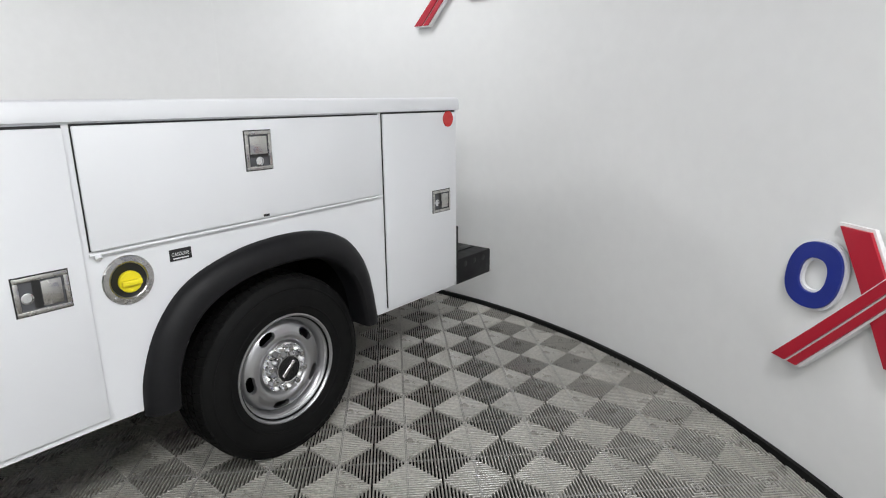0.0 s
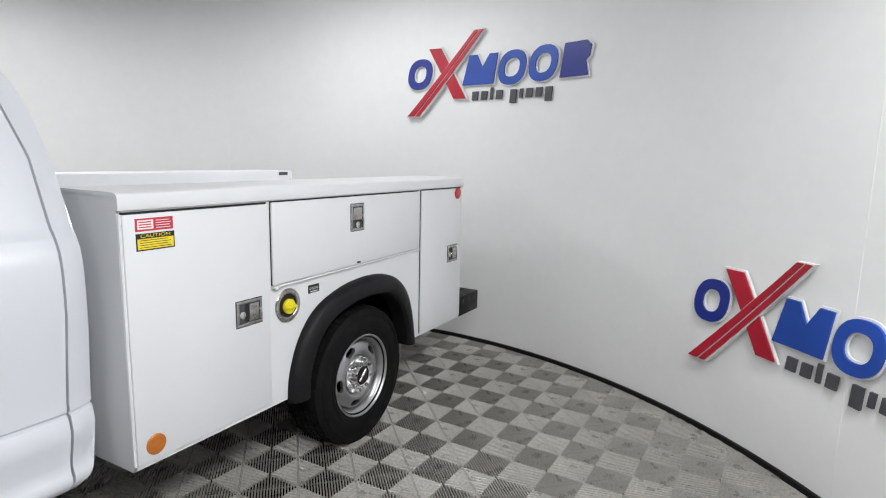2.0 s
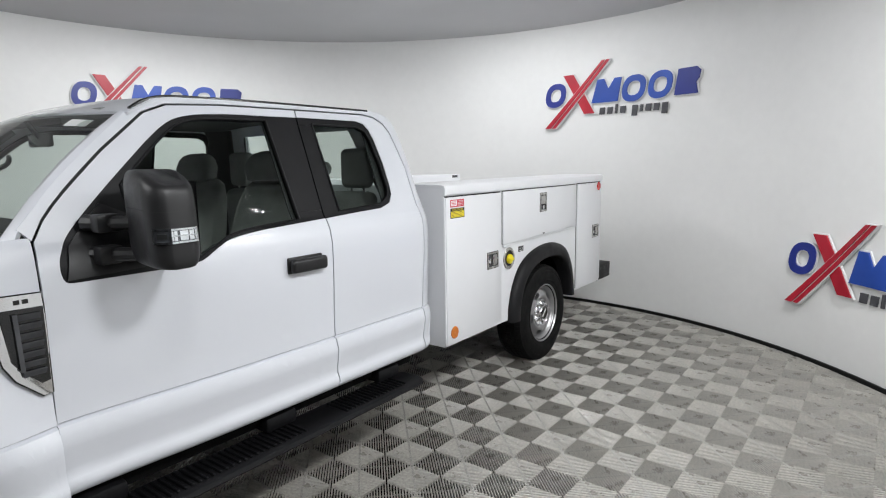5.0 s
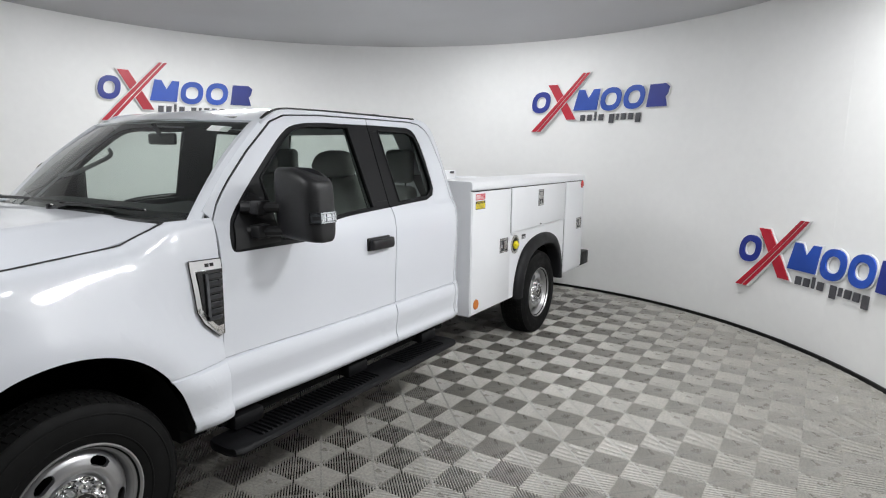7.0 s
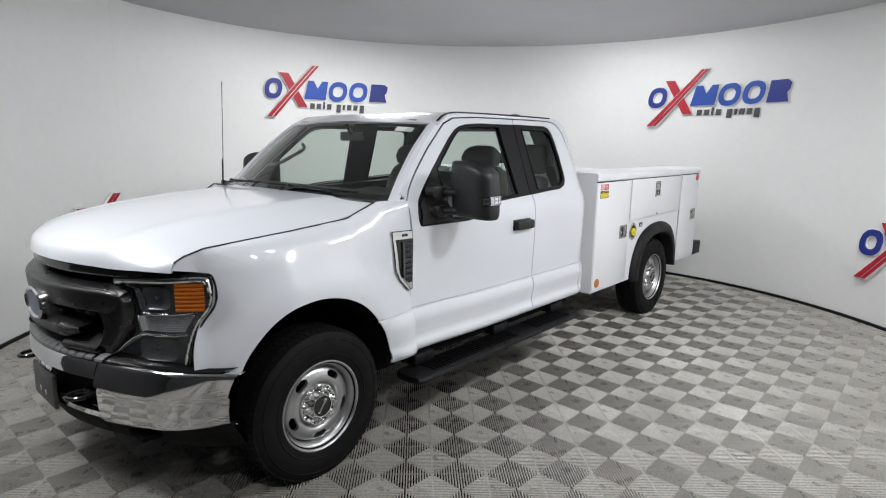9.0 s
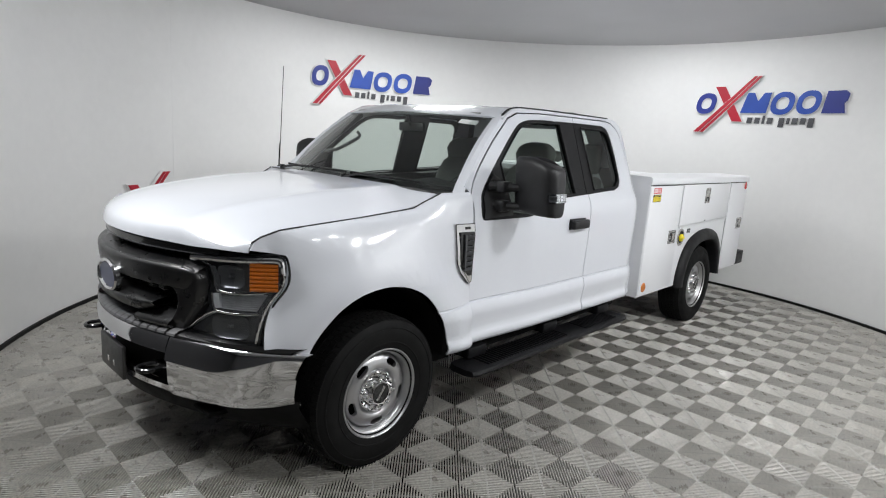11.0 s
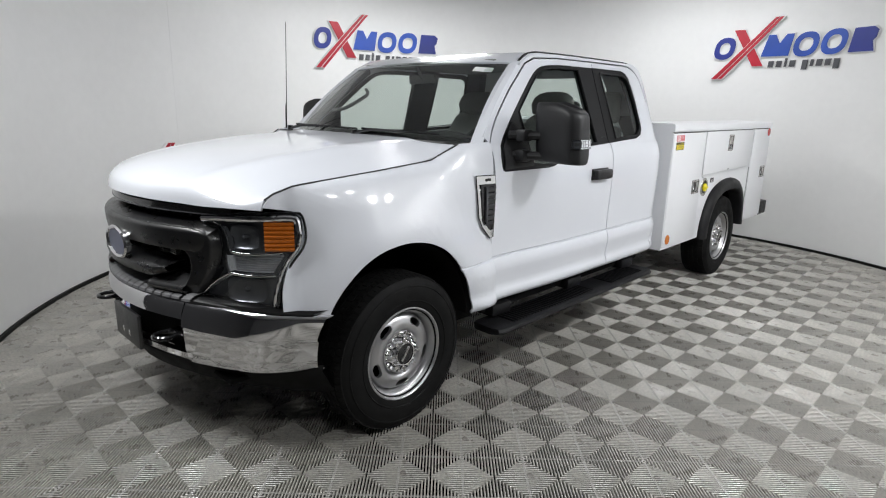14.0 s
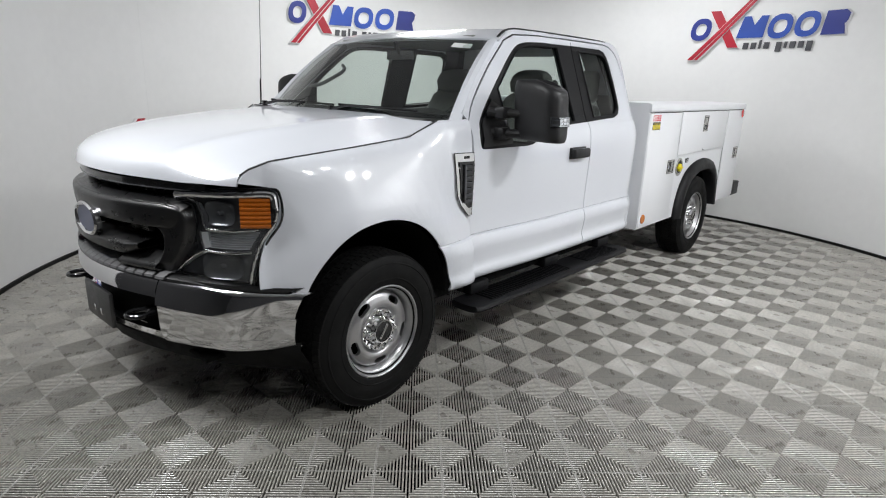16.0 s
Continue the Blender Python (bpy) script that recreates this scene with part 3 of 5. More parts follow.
# pillars between windscreen and side frame
for s in (1, -1):
    rr = []
    for t in [-0.12] + span(0, 1, 8):
        y0, z0 = -3.60 + 0.485 * t, 1.395 + 0.447 * t
        bow = 0.025 * math.sin(math.pi * max(0.0, t))
        u0 = 0.845 - 0.13 * t
        yo, zo = interp(t, [-0.12, 0, 0.15, 0.65, 1], [-3.64, -3.60, -3.53, -3.285, -3.12]), interp(t, [-0.12, 0, 0.15, 0.65, 1], [1.33, 1.42, 1.49, 1.70, 1.838])
        uo = side_u(yo, zo) - (0.03 if t < 0 else 0.0)
        a, b = Vector((XC + s * u0, y0 - bow * 0.6, z0 + bow)), Vector((XC + s * uo, back(yo), zo))
        mid = (a + b) / 2 + Vector((s * 0.005, -0.008, 0.005))
        rr.append([a, mid, b])
    part("windscreen_pillar", loft(rr), PAINT, truck, thick=0.02, out=(s, -1, 0.5))

# bonnet
rows = []
for t in (0, 0.004, 0.01, 0.018, 0.03, 0.05, 0.08, 0.12, 0.18, 0.26, 0.36, 0.48, 0.6, 0.74, 0.88, 0.95, 1.0):
    row = []
    for k in range(-24, 25):
        f = k / 24
        a = abs(f)
        u = f * interp(t, [0, 0.12, 0.5, 0.9, 1], [0.799, 0.816, 0.857, 0.857, 0.859])
        yf, yr = -5.128 + 0.45 * u * u, -3.745 - 0.05 * (1 - a * a)
        y = yf + (yr - yf) * t
        zc = interp(t, [0, 0.004, 0.01, 0.018, 0.03, 0.05, 0.10, 0.2, 0.35, 0.6, 1], [1.163, 1.186, 1.206, 1.222, 1.236, 1.252, 1.278, 1.310, 1.342, 1.378, 1.410]) - 0.012 * a * a
        zs = interp(y, SEAM_Y, SEAM_Z)
        fall = max(0.0, (a - 0.60) / 0.40) ** 1.12
        z = zc + (min(zc, zs) - zc) * fall
        z += 0.006 * math.exp(-((a - 0.62) / 0.05) ** 2) * min(1.0, t / 0.12) * max(0.0, 1 - t * 0.6)
        row.append((XC + u, y, z))
    rows.append(row)
bon = part("bonnet", loft(rows), PAINT, truck, thick=0.012, out=(0, 0, 1))
# dark gaps along the bonnet's sides
for s in (1, -1):
    part("bonnet_gap", tube([(XC + s * (interp(y, [-4.87, -4.7, -4.3, -3.85, -3.55], [0.803, 0.822, 0.862, 0.862, 0.932]) + 0.001), y, interp(y, SEAM_Y, SEAM_Z) + 0.0005) for y in span(-4.83, -3.745, 26)], 0.0042, 6), INK, bon)
# cowl between bonnet and windscreen, wipers
rows = []
for t in span(0, 1, 3):
    rows.append([(XC + f * 0.86, -3.75 - 0.055 * (1 - f * f) * (1 - t) + t * 0.16 - t * 0.20 * (1 - f * f) + 0.02 * t, 1.398 + 0.008 * (1 - f * f) + (-0.012 if 0.2 < t < 0.9 else 0)) for f in span(-1, 1, 20)])
part("cowl_grille", loft(rows), TRIM, truck, thick=0.01, out=(0, 0, 1))
for s, x0, x1, y1 in ((1, 0.10, 0.62, 0.0), (-1, -0.62, -0.02, 0.0)):
    b = bmesh.new()
    tube([(XC + x0 - 0.02, -3.80, 1.412), (XC + x0 + 0.10, -3.775, 1.436), (XC + x0 + 0.36, -3.735, 1.440)], [0.012, 0.009, 0.006], 8, b)
    tube([(XC + x0 + 0.02, -3.772, 1.441), (XC + x0 + 0.36, -3.742, 1.438), (XC + x0 + 0.60, -3.70, 1.432)], 0.007, 6, b)
    tube([(XC + x0 - 0.02, -3.80, 1.40), (XC + x0 - 0.02, -3.80, 1.432)], 0.018, 10, b)
    part("wiper", b, GLOSSBLACK, truck)
# whip antenna on the far wing
ab = bmesh.new()
tube([(-1.93, -3.64, 1.36), (-1.93, -3.64, 1.40)], [0.022, 0.014], 12, ab)
tube([(-1.93, -3.64, 1.40), (-1.93, -3.635, 1.56), (-1.93, -3.63, 1.58), (-1.93, -3.61, 2.14)], [0.006, 0.006, 0.003, 0.0024], 8, ab)
part("whip_antenna", ab, GLOSSBLACK, truck)

# cab rear wall with back window
rows = [[(XC + f * (side_u(-1.9, z) - 0.13), -1.50 - max(0, z - 1.35) * 0.30, z) for f in span(-1, 1, 8)] for z in (0.50, 0.8, 1.1, 1.36)]
part("cab_back_panel", loft(rows), PAINT, truck, thick=0.015, out=(0, 1, 0))
for s in (1, -1):
    rows = [[(XC + s * u, -1.50 - max(0, z - 1.35) * 0.30, z) for u in (side_u(-1.9, z) - 0.13, side_u(-1.9, z) - 0.26)] for z in (1.36, 1.5, 1.7, 1.9)]
    part("cab_back_post", loft(rows), PAINT, truck, thick=0.03, out=(0, 1, 0))
    rows = []
    for z in (0.50, 0.56, 0.7, 0.76, 1.0, 1.25, 1.36, 1.45, 1.6, 1.7, 1.8, 1.86, 1.893):
        ya = interp(z, [0.5, 0.56, 0.70, 0.76, 1.0, 1.33, 1.58, 1.765, 1.86, 1.893], [-1.545, -1.515, -1.50, -1.495, -1.485, -1.488, -1.50, -1.543, -1.585, -1.62])
        ua = side_u(ya, z)
        ya = back(ya)
        yb = -1.44 - max(0, z - 1.35) * 0.30
        ub = side_u(-1.9, z) - 0.13
        rows.append([(XC + s * ua, ya, z), (XC + s * (ua * 0.6 + ub * 0.4 + 0.006), (ya * 0.45 + max(ya, yb) * 0.55), z), (XC + s * ub, max(yb, ya), z)])
    part("cab_corner", loft(rows), PAINT, truck, thick=0.012, out=(s, 1, 0))
part("back_window", loft([[(XC + f * (side_u(-1.9, z) - 0.26), -1.505 - max(0, z - 1.35) * 0.30, z) for f in span(-1, 1, 8)] for z in (1.36, 1.84)]), GLASS, truck)
part("cab_back_header", loft([[(XC + f * (side_u(-1.9, z) - 0.13), -1.50 - max(0, z - 1.35) * 0.30, z) for f in span(-1, 1, 8)] for z in (1.83, 1.93)]), PAINT, truck, thick=0.03, out=(0, 1, 0))

# front: grille, lamps, bumper
def front_y(u, z=0.9):
    """The nose's line in plan."""
    return -5.10 + 0.47 * abs(u) ** 2


def nose_strip(zs, depth, u0, u1, n=24, lean=0.0):
    return [[(XC + u, front_y(u) + d + lean * (z - 0.9), z) for u in span(u0, u1, n)] for z, d in zip(zs, depth)]


gr = empty("grille", XC, -5.0, 0.9)
gr.parent = truck
gr.matrix_parent_inverse = truck.matrix_world.inverted()
part("grille_back", loft(nose_strip((0.70, 1.17), (0.10, 0.10), -0.64, 0.64)), DARK, gr, thick=0.01, out=(0, -1, 0))
part("top_bar", loft(nose_strip((1.158, 1.146, 1.122, 1.114, 1.130, 1.155), (0.03, -0.004, -0.012, 0.004, 0.04, 0.05), -0.66, 0.66), close_u=True), GLOSSBLACK, gr)
part("bar_lip", tube([(XC + u, front_y(u) - 0.011, 1.118) for u in span(-0.60, 0.60, 24)], 0.0035, 8), HOUSING, gr)
half_out = smooth_line([(0.0, 1.062), (0.30, 1.062), (0.48, 1.062), (0.545, 1.058), (0.585, 1.035), (0.604, 0.99), (0.596, 0.91), (0.565, 0.835), (0.515, 0.770), (0.440, 0.722), (0.34, 0.706), (0.20, 0.704), (0.0, 0.704)], 4)
half_in = smooth_line([(0.0, 0.962), (0.30, 0.962), (0.445, 0.958), (0.486, 0.940), (0.498, 0.895), (0.485, 0.840), (0.445, 0.785), (0.36, 0.752), (0.22, 0.746), (0.0, 0.746)], 4)


def edge_at(line, c, q):
    """Where the ray (c, q) from the grille's middle meets a half outline; the other half mirrors it."""
    best = 0.1
    for (u0, z0), (u1, z1) in zip(line, line[1:]):
        a0, b0 = u0 * q - (z0 - 0.86) * abs(c), u1 * q - (z1 - 0.86) * abs(c)
        if a0 * b0 <= 0 and a0 != b0:
            k = a0 / (a0 - b0)
            u, z = u0 + (u1 - u0) * k, z0 + (z1 - z0) * k - 0.86
            if u * abs(c) + z * q > 0:
                best = max(best, math.hypot(u, z))
    return best


def grille_face(u, z):
    """The frame's face leans back towards its top and bulges along its middle."""
    return front_y(u) - 0.046 + 0.10 * max(0.0, z - 1.02) + 0.5 * max(0.0, 0.80 - z)


rows = []
for k in range(144):
    a = 2 * math.pi * (k + 0.5) / 144
    c, q = math.cos(a) * 0.55, math.sin(a) * 0.18
    n = math.hypot(c, q)
    c, q = c / n, q / n
    ro, ri = edge_at(half_out, c, q), edge_at(half_in, c, q)
    sec = []
    for e, inset, d in ((0, 0, 0.085), (0, 0, 0.010), (0, 0.002, 0.004), (0, 0.006, 0.0005), (0, 0.011, -0.0006), (0, 0.014, -0.0008), (0.5, 0, -0.002), (1, -0.014, -0.0008), (1, -0.011, -0.0006), (1, -0.006, 0.0005), (1, -0.002, 0.004), (1, 0, 0.010), (1, 0, 0.085)):
        r = ro + (ri - ro) * e - inset
        u, z = c * r, 0.86 + q * r
        sec.append((XC + u, grille_face(u, z) + d, z))
    rows.append(sec)
part("grille_frame", loft(rows, close_u=True), GRILLE, gr, smooth=50)
part("upper_ledge", loft([[(XC + u, front_y(u) + d + 0.012 * max(0.0, (abs(u) - 0.50) / 0.085) ** 2, z - 0.010 - 0.016 * max(0.0, (abs(u) - 0.50) / 0.085) ** 2) for u in span(-0.585, 0.585, 36)] for z, d in ((1.098, 0.06), (1.096, 0.030), (1.094, 0.026), (1.074, -0.026), (1.066, -0.044), (1.062, -0.051), (1.057, -0.0555), (1.051, -0.0575), (1.047, -0.0578), (1.044, -0.0578), (1.010, -0.056), (0.972, -0.051), (0.968, -0.049), (0.965, -0.043))]), GRILLE, gr, smooth=60, out=(0, -0.5, 1))
part("middle_bar", loft([[(XC + u, front_y(u) + d, 0.858 + h * (1 - 0.5 * max(0.0, abs(u) - 0.28) / 0.10) + 0.012 * max(0.0, abs(u) - 0.30) / 0.08) for u in span(-0.39, 0.39, 28)] for h, d in ((0.046, 0.06), (0.045, 0.014), (0.043, 0.010), (0.020, -0.042), (0.013, -0.056), (0.009, -0.062), (0.004, -0.066), (-0.002, -0.0675), (-0.006, -0.067), (-0.036, -0.060), (-0.044, -0.05), (-0.046, 0.00), (-0.03, 0.06), (0.02, 0.07))], close_u=True), GRILLE, gr, smooth=60)
for s in (1, -1):
    rows = [[(XC + s * u, front_y(u) + d, z) for u in span(0.26, 0.47, 6)] for z, d in ((0.836, 0.05), (0.835, 0.010), (0.822, -0.012), (0.806, -0.036), (0.794, -0.056), (0.787, -0.064), (0.780, -0.067), (0.768, -0.062), (0.752, -0.03), (0.748, 0.05))]
    part("lower_tab", loft(rows), GRILLE, gr, thick=0.003, out=(0, -1, 0))
    for k in range(9):
        z = 0.925 + 0.0085 * k
        for u0, u1 in ((0.26, 0.315), (0.33, 0.40)):
            bm = bmesh.new()
            add_box(bm, min(s * u0, s * u1) + XC, max(s * u0, s * u1) + XC, front_y(u0) + 0.004, front_y(u0) + 0.030, z - 0.0020, z + 0.0020)
            part("louvre", bm, TRIM, gr, smooth=0)
    for k in range(12):
        u = 0.05 + 0.048 * k
        bm = bmesh.new()
        add_box(bm, XC + s * u - 0.018, XC + s * u + 0.018, front_y(u) + 0.03, front_y(u) + 0.06, 1.092, 1.118)
        part("mesh_bar", bm, DARK, gr, smooth=0)
# oval badge: plain enamel oval in a bright ring
bm = bmesh.new()
rows = [[(XC + ru * math.cos(a), -5.158 - d, 0.930 + rz * math.sin(a)) for a in [2 * math.pi * i / 40 for i in range(40)]] for ru, rz, d in ((0.135, 0.078, -0.014), (0.135, 0.078, 0.006), (0.126, 0.070, 0.014), (0.115, 0.060, 0.008), (0.112, 0.058, 0.003))]
loft(rows, close_v=True, bm=bm)
part("badge_ring", bm, CHROME, gr)
bm = bmesh.new()
bm.faces.new([bm.verts.new((XC + 0.113 * math.cos(2 * math.pi * i / 40), -5.163, 0.930 + 0.059 * math.sin(2 * math.pi * i / 40))) for i in range(40)])
part("badge_oval", bm, BADGE, gr)

for s in (1, -1):
    hl = empty("headlight", XC + s * 0.75, -4.85, 0.93)
    hl.parent = truck
    hl.matrix_parent_inverse = truck.matrix_world.inverted()

    def hl_place(u, z, d=0.0, s=s):
        """The lamp's face wraps round the nose."""
        y = front_y(u) - 0.012 + 1.1 * max(0.0, u - 0.74) ** 1.5
        m = 0.94 * u + 1.65 * math.sqrt(max(0.0, u - 0.74))
        n = math.hypot(m, 1.0)
        return (XC + s * (u - d * m / n), y + d / n, z)
    OUT = [(0.535, 1.128), (0.70, 1.130), (0.84, 1.137)] + smooth_line([(0.862, 1.136), (0.876, 1.124), (0.884, 1.05), (0.876, 0.985), (0.840, 0.90), (0.817, 0.80), (0.808, 0.700)], 3) + [(0.60, 0.735), (0.50, 0.755), (0.505, 0.795), (0.56, 0.845), (0.60, 0.90), (0.615, 0.98), (0.60, 1.06), (0.535, 1.075)]
    ucuts = span(0.5, 0.88, 11)
    part("lamp_bowl", sheet(OUT, lambda u, z: hl_place(u, z, 0.030), cuts1=ucuts), HOUSING, hl)
    part("lens", sheet(OUT, lambda u, z: hl_place(u, z, 0.0), cuts1=ucuts), LENS, hl, out=(s * 0.3, -1, 0))
    part("lens_edge", tube([hl_place(u, z, 0.012) for u, z in OUT + OUT[:1]], 0.0055, 8), GLOSSBLACK, hl)
    # bright brow, dividers and edges round three chambers
    part("brow", tube([hl_place(u, z, 0.001) for u, z in smooth_line([(0.54, 1.101), (0.62, 1.106), (0.72, 1.109), (0.80, 1.114), (0.845, 1.116), (0.862, 1.106), (0.867, 1.06)], 4)], 0.0145, 10), CHROME, hl)
    part("brow_end", tube([hl_place(u, z, 0.003) for u, z in smooth_line([(0.867, 1.07), (0.870, 1.04), (0.861, 0.985), (0.827, 0.905), (0.804, 0.80), (0.796, 0.72)], 4)], 0.0085, 10), CHROME, hl)

    def blade(name, pts, w, material):
        """A bent strip standing in the lamp."""
        rows = [[hl_place(u, z, 0.006), hl_place(u + a * w, z + b * w, 0.014), hl_place(u + a * w * 1.2, z + b * w * 1.2, 0.028)] for u, z, a, b in pts]
        part(name, loft(rows), material, hl, thick=0.003)
    blade("inner_edge", [(0.585, 1.085, 0.6, -0.8), (0.625, 1.070, 0.9, -0.4), (0.642, 1.02, 1, 0), (0.645, 0.985, 1, 0), (0.655, 0.965, 0.7, 0.7)], 0.013, CHROME)
    blade("divider", [(0.655, 0.960, 0, -1), (0.70, 0.955, 0, -1), (0.76, 0.958, 0, -1), (0.815, 0.964, 0, -1)], 0.010, BRIGHT)
    blade("inner_edge", [(0.632, 0.945, 1, 0), (0.634, 0.91, 1, 0), (0.642, 0.875, 1, 0.3)], 0.020, BRIGHT)
    blade("divider", [(0.642, 0.866, 0, -1), (0.70, 0.860, 0, -1), (0.76, 0.862, 0, -1), (0.800, 0.868, 0, -1)], 0.010, BRIGHT)
    blade("lower_edge", [(0.525, 0.768, 0.5, 0.6), (0.56, 0.805, 0.7, 0.4), (0.60, 0.840, 0.8, 0.2), (0.622, 0.858, 0.9, 0)], 0.022, BRIGHT)
    for line in (((0.655, 0.962), (0.70, 0.957), (0.76, 0.960), (0.825, 0.968)), ((0.642, 0.868), (0.70, 0.862), (0.76, 0.864), (0.800, 0.870)),
                 ((0.632, 0.950), (0.634, 0.91), (0.642, 0.868)), ((0.590, 1.088), (0.626, 1.073), (0.643, 1.02), (0.646, 0.985), (0.655, 0.962)), ((0.520, 0.765), (0.56, 0.808), (0.60, 0.842), (0.640, 0.866))):
        part("bright_edge", tube([hl_place(u, z, -0.001) for u, z in line], 0.0048, 8), CHROME, hl)
    # amber marker with ribs
    rows = []
    for k in range(7):
        z0 = 0.972 + k * 0.0182
        rows += [[hl_place(u, z, d) for u in span(0.778, 0.856, 4)] for z, d in ((z0, -0.003), (z0 + 0.0055, -0.008), (z0 + 0.0125, -0.008), (z0 + 0.0177, -0.003))]
    bm = loft(rows)
    part("amber_marker", bm, AMBER, hl, "ribbed amber side marker")
    # ribbed clear reflector of the middle chamber
    rows = []
    for k in range(8):
        z0 = 0.874 + k * 0.0098
        rows += [[hl_place(u, z, d) for u in span(0.660, 0.798 + k * 0.004, 8)] for z, d in ((z0, 0.022), (z0 + 0.0047, 0.012), (z0 + 0.0095, 0.022))]
    bm = loft(rows)
    part("clear_reflector", bm, LAMPGREY, hl)
    # hollow bowls of the upper and lower chambers
    for cu, cz, ru, rz in ((0.705, 1.028, 0.055, 0.052), (0.700, 0.795, 0.075, 0.055)):
        rows = []
        for k in range(28):
            a = 2 * math.pi * k / 28
            c, q = math.copysign(abs(math.cos(a)) ** 0.5, math.cos(a)), math.copysign(abs(math.sin(a)) ** 0.5, math.sin(a))
            rows.append([hl_place(cu + ru * e * c, cz + rz * e * q, d) for e, d in ((1.0, 0.010), (0.86, 0.019), (0.6, 0.025), (0.25, 0.0275), (0.02, 0.028))])
        part("reflector", loft(rows, close_u=True), HOUSING, hl)
        p = hl_place(cu, cz, 0.030)
        part("bulb", revolve([(0.001, -0.022), (0.010, -0.016), (0.012, -0.004), (0.012, 0.01)], 16, "y", p), HOUSING, hl)

# chrome bumper with black step pad and lower valance
def bump_y(u):
    return -5.175 + 0.43 * abs(u) ** 2 + 0.9 * max(0.0, abs(u) - 0.80) ** 1.5


def ztop(u):
    return 0.742 - 0.045 * max(0.0, abs(u) - 0.45) / 0.53


bump = empty("front_bumper", XC, -5.0, 0.6)
bump.parent = truck
bump.matrix_parent_inverse = truck.matrix_world.inverted()


def bumper_rows(prof, u0, u1, n):
    rows = []
    for u in span(u0, u1, n):
        zt = ztop(u)
        lower = 0.440 - 0.012 * abs(u)
        w = max(0.0, min(1.0, (abs(u) - 0.75) / 0.22))
        rows.append([(XC + u * (1 - 0.07 * w * (1 - h)), bump_y(u) + d, lower + (zt - lower) * h) for h, d in prof])
    return rows


FACE = [(1.0, 0.070), (1.0, 0.050), (0.985, 0.034), (0.955, 0.0215), (0.90, 0.0145), (0.80, 0.0035), (0.68, -0.0055), (0.60, -0.0085), (0.575, -0.003), (0.55, 0.001), (0.45, 0.001), (0.25, 0.004), (0.08, 0.014), (0.02, 0.028), (0.0, 0.05), (0.0, 0.09)]
for s in (1, -1):
    part("chrome_end", loft(bumper_rows(FACE, *sorted((s * 0.48, s * 0.985)), 24)), CHROME, bump, "polished chrome bumper end", out=(s * 0.3, -1, 0), thick=0.004)
TOPF = [(1.0, 0.10), (1.0, 0.050), (0.985, 0.034), (0.955, 0.0215), (0.90, 0.0145), (0.80, 0.0035), (0.70, 0.002), (0.66, 0.02), (0.66, 0.05)]
part("chrome_centre", loft(bumper_rows(TOPF, -0.475, 0.475, 24)), CHROME, bump, "polished chrome bumper centre", out=(0, -1, 0), thick=0.004)
LOWF = [(0.16, 0.06), (0.15, 0.026), (0.06, 0.030), (0.0, 0.05), (0.0, 0.09)]
part("chrome_lower", loft(bumper_rows(LOWF, -0.475, 0.475, 24)), CHROME, bump, out=(0, -1, 0), thick=0.004)
part("bumper_opening", loft(bumper_rows([(0.70, 0.09), (0.10, 0.09)], -0.49, 0.49, 16)), DARK, bump, thick=0.02)
rows = []
for u in span(-0.80, 0.80, 30):
    k = 1 - 0.8 * max(0.0, (abs(u) - 0.45) / 0.35)
    rows.append([(XC + u, bump_y(u) + d + 0.05 * (1 - k), ztop(u) + h * (0.3 + 0.7 * k)) for d, h in ((0.010, -0.012), (0.013, 0.002), (0.036, 0.012), (0.10, 0.02), (0.15, 0.02))])
part("top_pad", loft(rows), TRIM, bump, out=(0, 0, 1))
for s in (1, -1):
    part("gap_filler", loft([[(XC + s * u, bump_y(u) + d, ztop(u) + h) for d, h in ((0.040, 0.001), (0.046, 0.006), (0.14, 0.008))] for u in span(0.55, 0.94, 14)]), DARK, bump, out=(0, 0, 1))
for k in range(-9, 10):
    u = k * 0.055
    bm = loft([[(XC + u + e, bump_y(u + e) + d, ztop(u) + h) for e in (-0.022, -0.019, 0.019, 0.022)] for d, h in ((0.008, -0.004), (0.011, 0.006), (0.034, 0.019), (0.100, 0.028), (0.108, 0.020))])
    part("step_tread", bm, PADS, bump)
rows = []
for u in span(-0.93, 0.93, 26):
    rows.append([(XC + u, bump_y(u) + d + 0.06 * abs(u), z) for z, d in ((0.45, 0.06), (0.42, 0.05), (0.33, 0.10), (0.29, 0.16), (0.285, 0.24))])
part("air_dam", loft(rows), RUBBER, bump, out=(0, -1, 0), thick=0.006)
# front plate holder: plain black
bm = bmesh.new()
add_box(bm, XC - 0.15, XC + 0.17, -5.165, -5.145, 0.43, 0.60, 0.006)
pl = part("plate_holder", bm, TRIM, bump, "blank black plastic plate holder")
for u in (-0.03, 0.05):
    part("slot", box(XC + u - 0.012, XC + u + 0.012, -5.169, -5.1645, 0.47, 0.50, 0.003), CHROME, pl)
for s in (1, -1):
    pts = [(XC + s * 0.385 + 0.045 * math.cos(a) * 1.0, -5.12 + 0.05 * math.sin(a), 0.56) for a in [2 * math.pi * i / 20 for i in range(21)]]
    b = tube(pts, 0.011, 8, caps=False)
    tube([(XC + s * 0.385 + 0.04, -5.10, 0.56), (XC + s * 0.385 + 0.03, -5.02, 0.565)], 0.012, 8, b)
    tube([(XC + s * 0.385 - 0.04, -5.10, 0.56), (XC + s * 0.385 - 0.03, -5.02, 0.565)], 0.012, 8, b)
    part("tow_hook", b, GLOSSBLACK, bump)

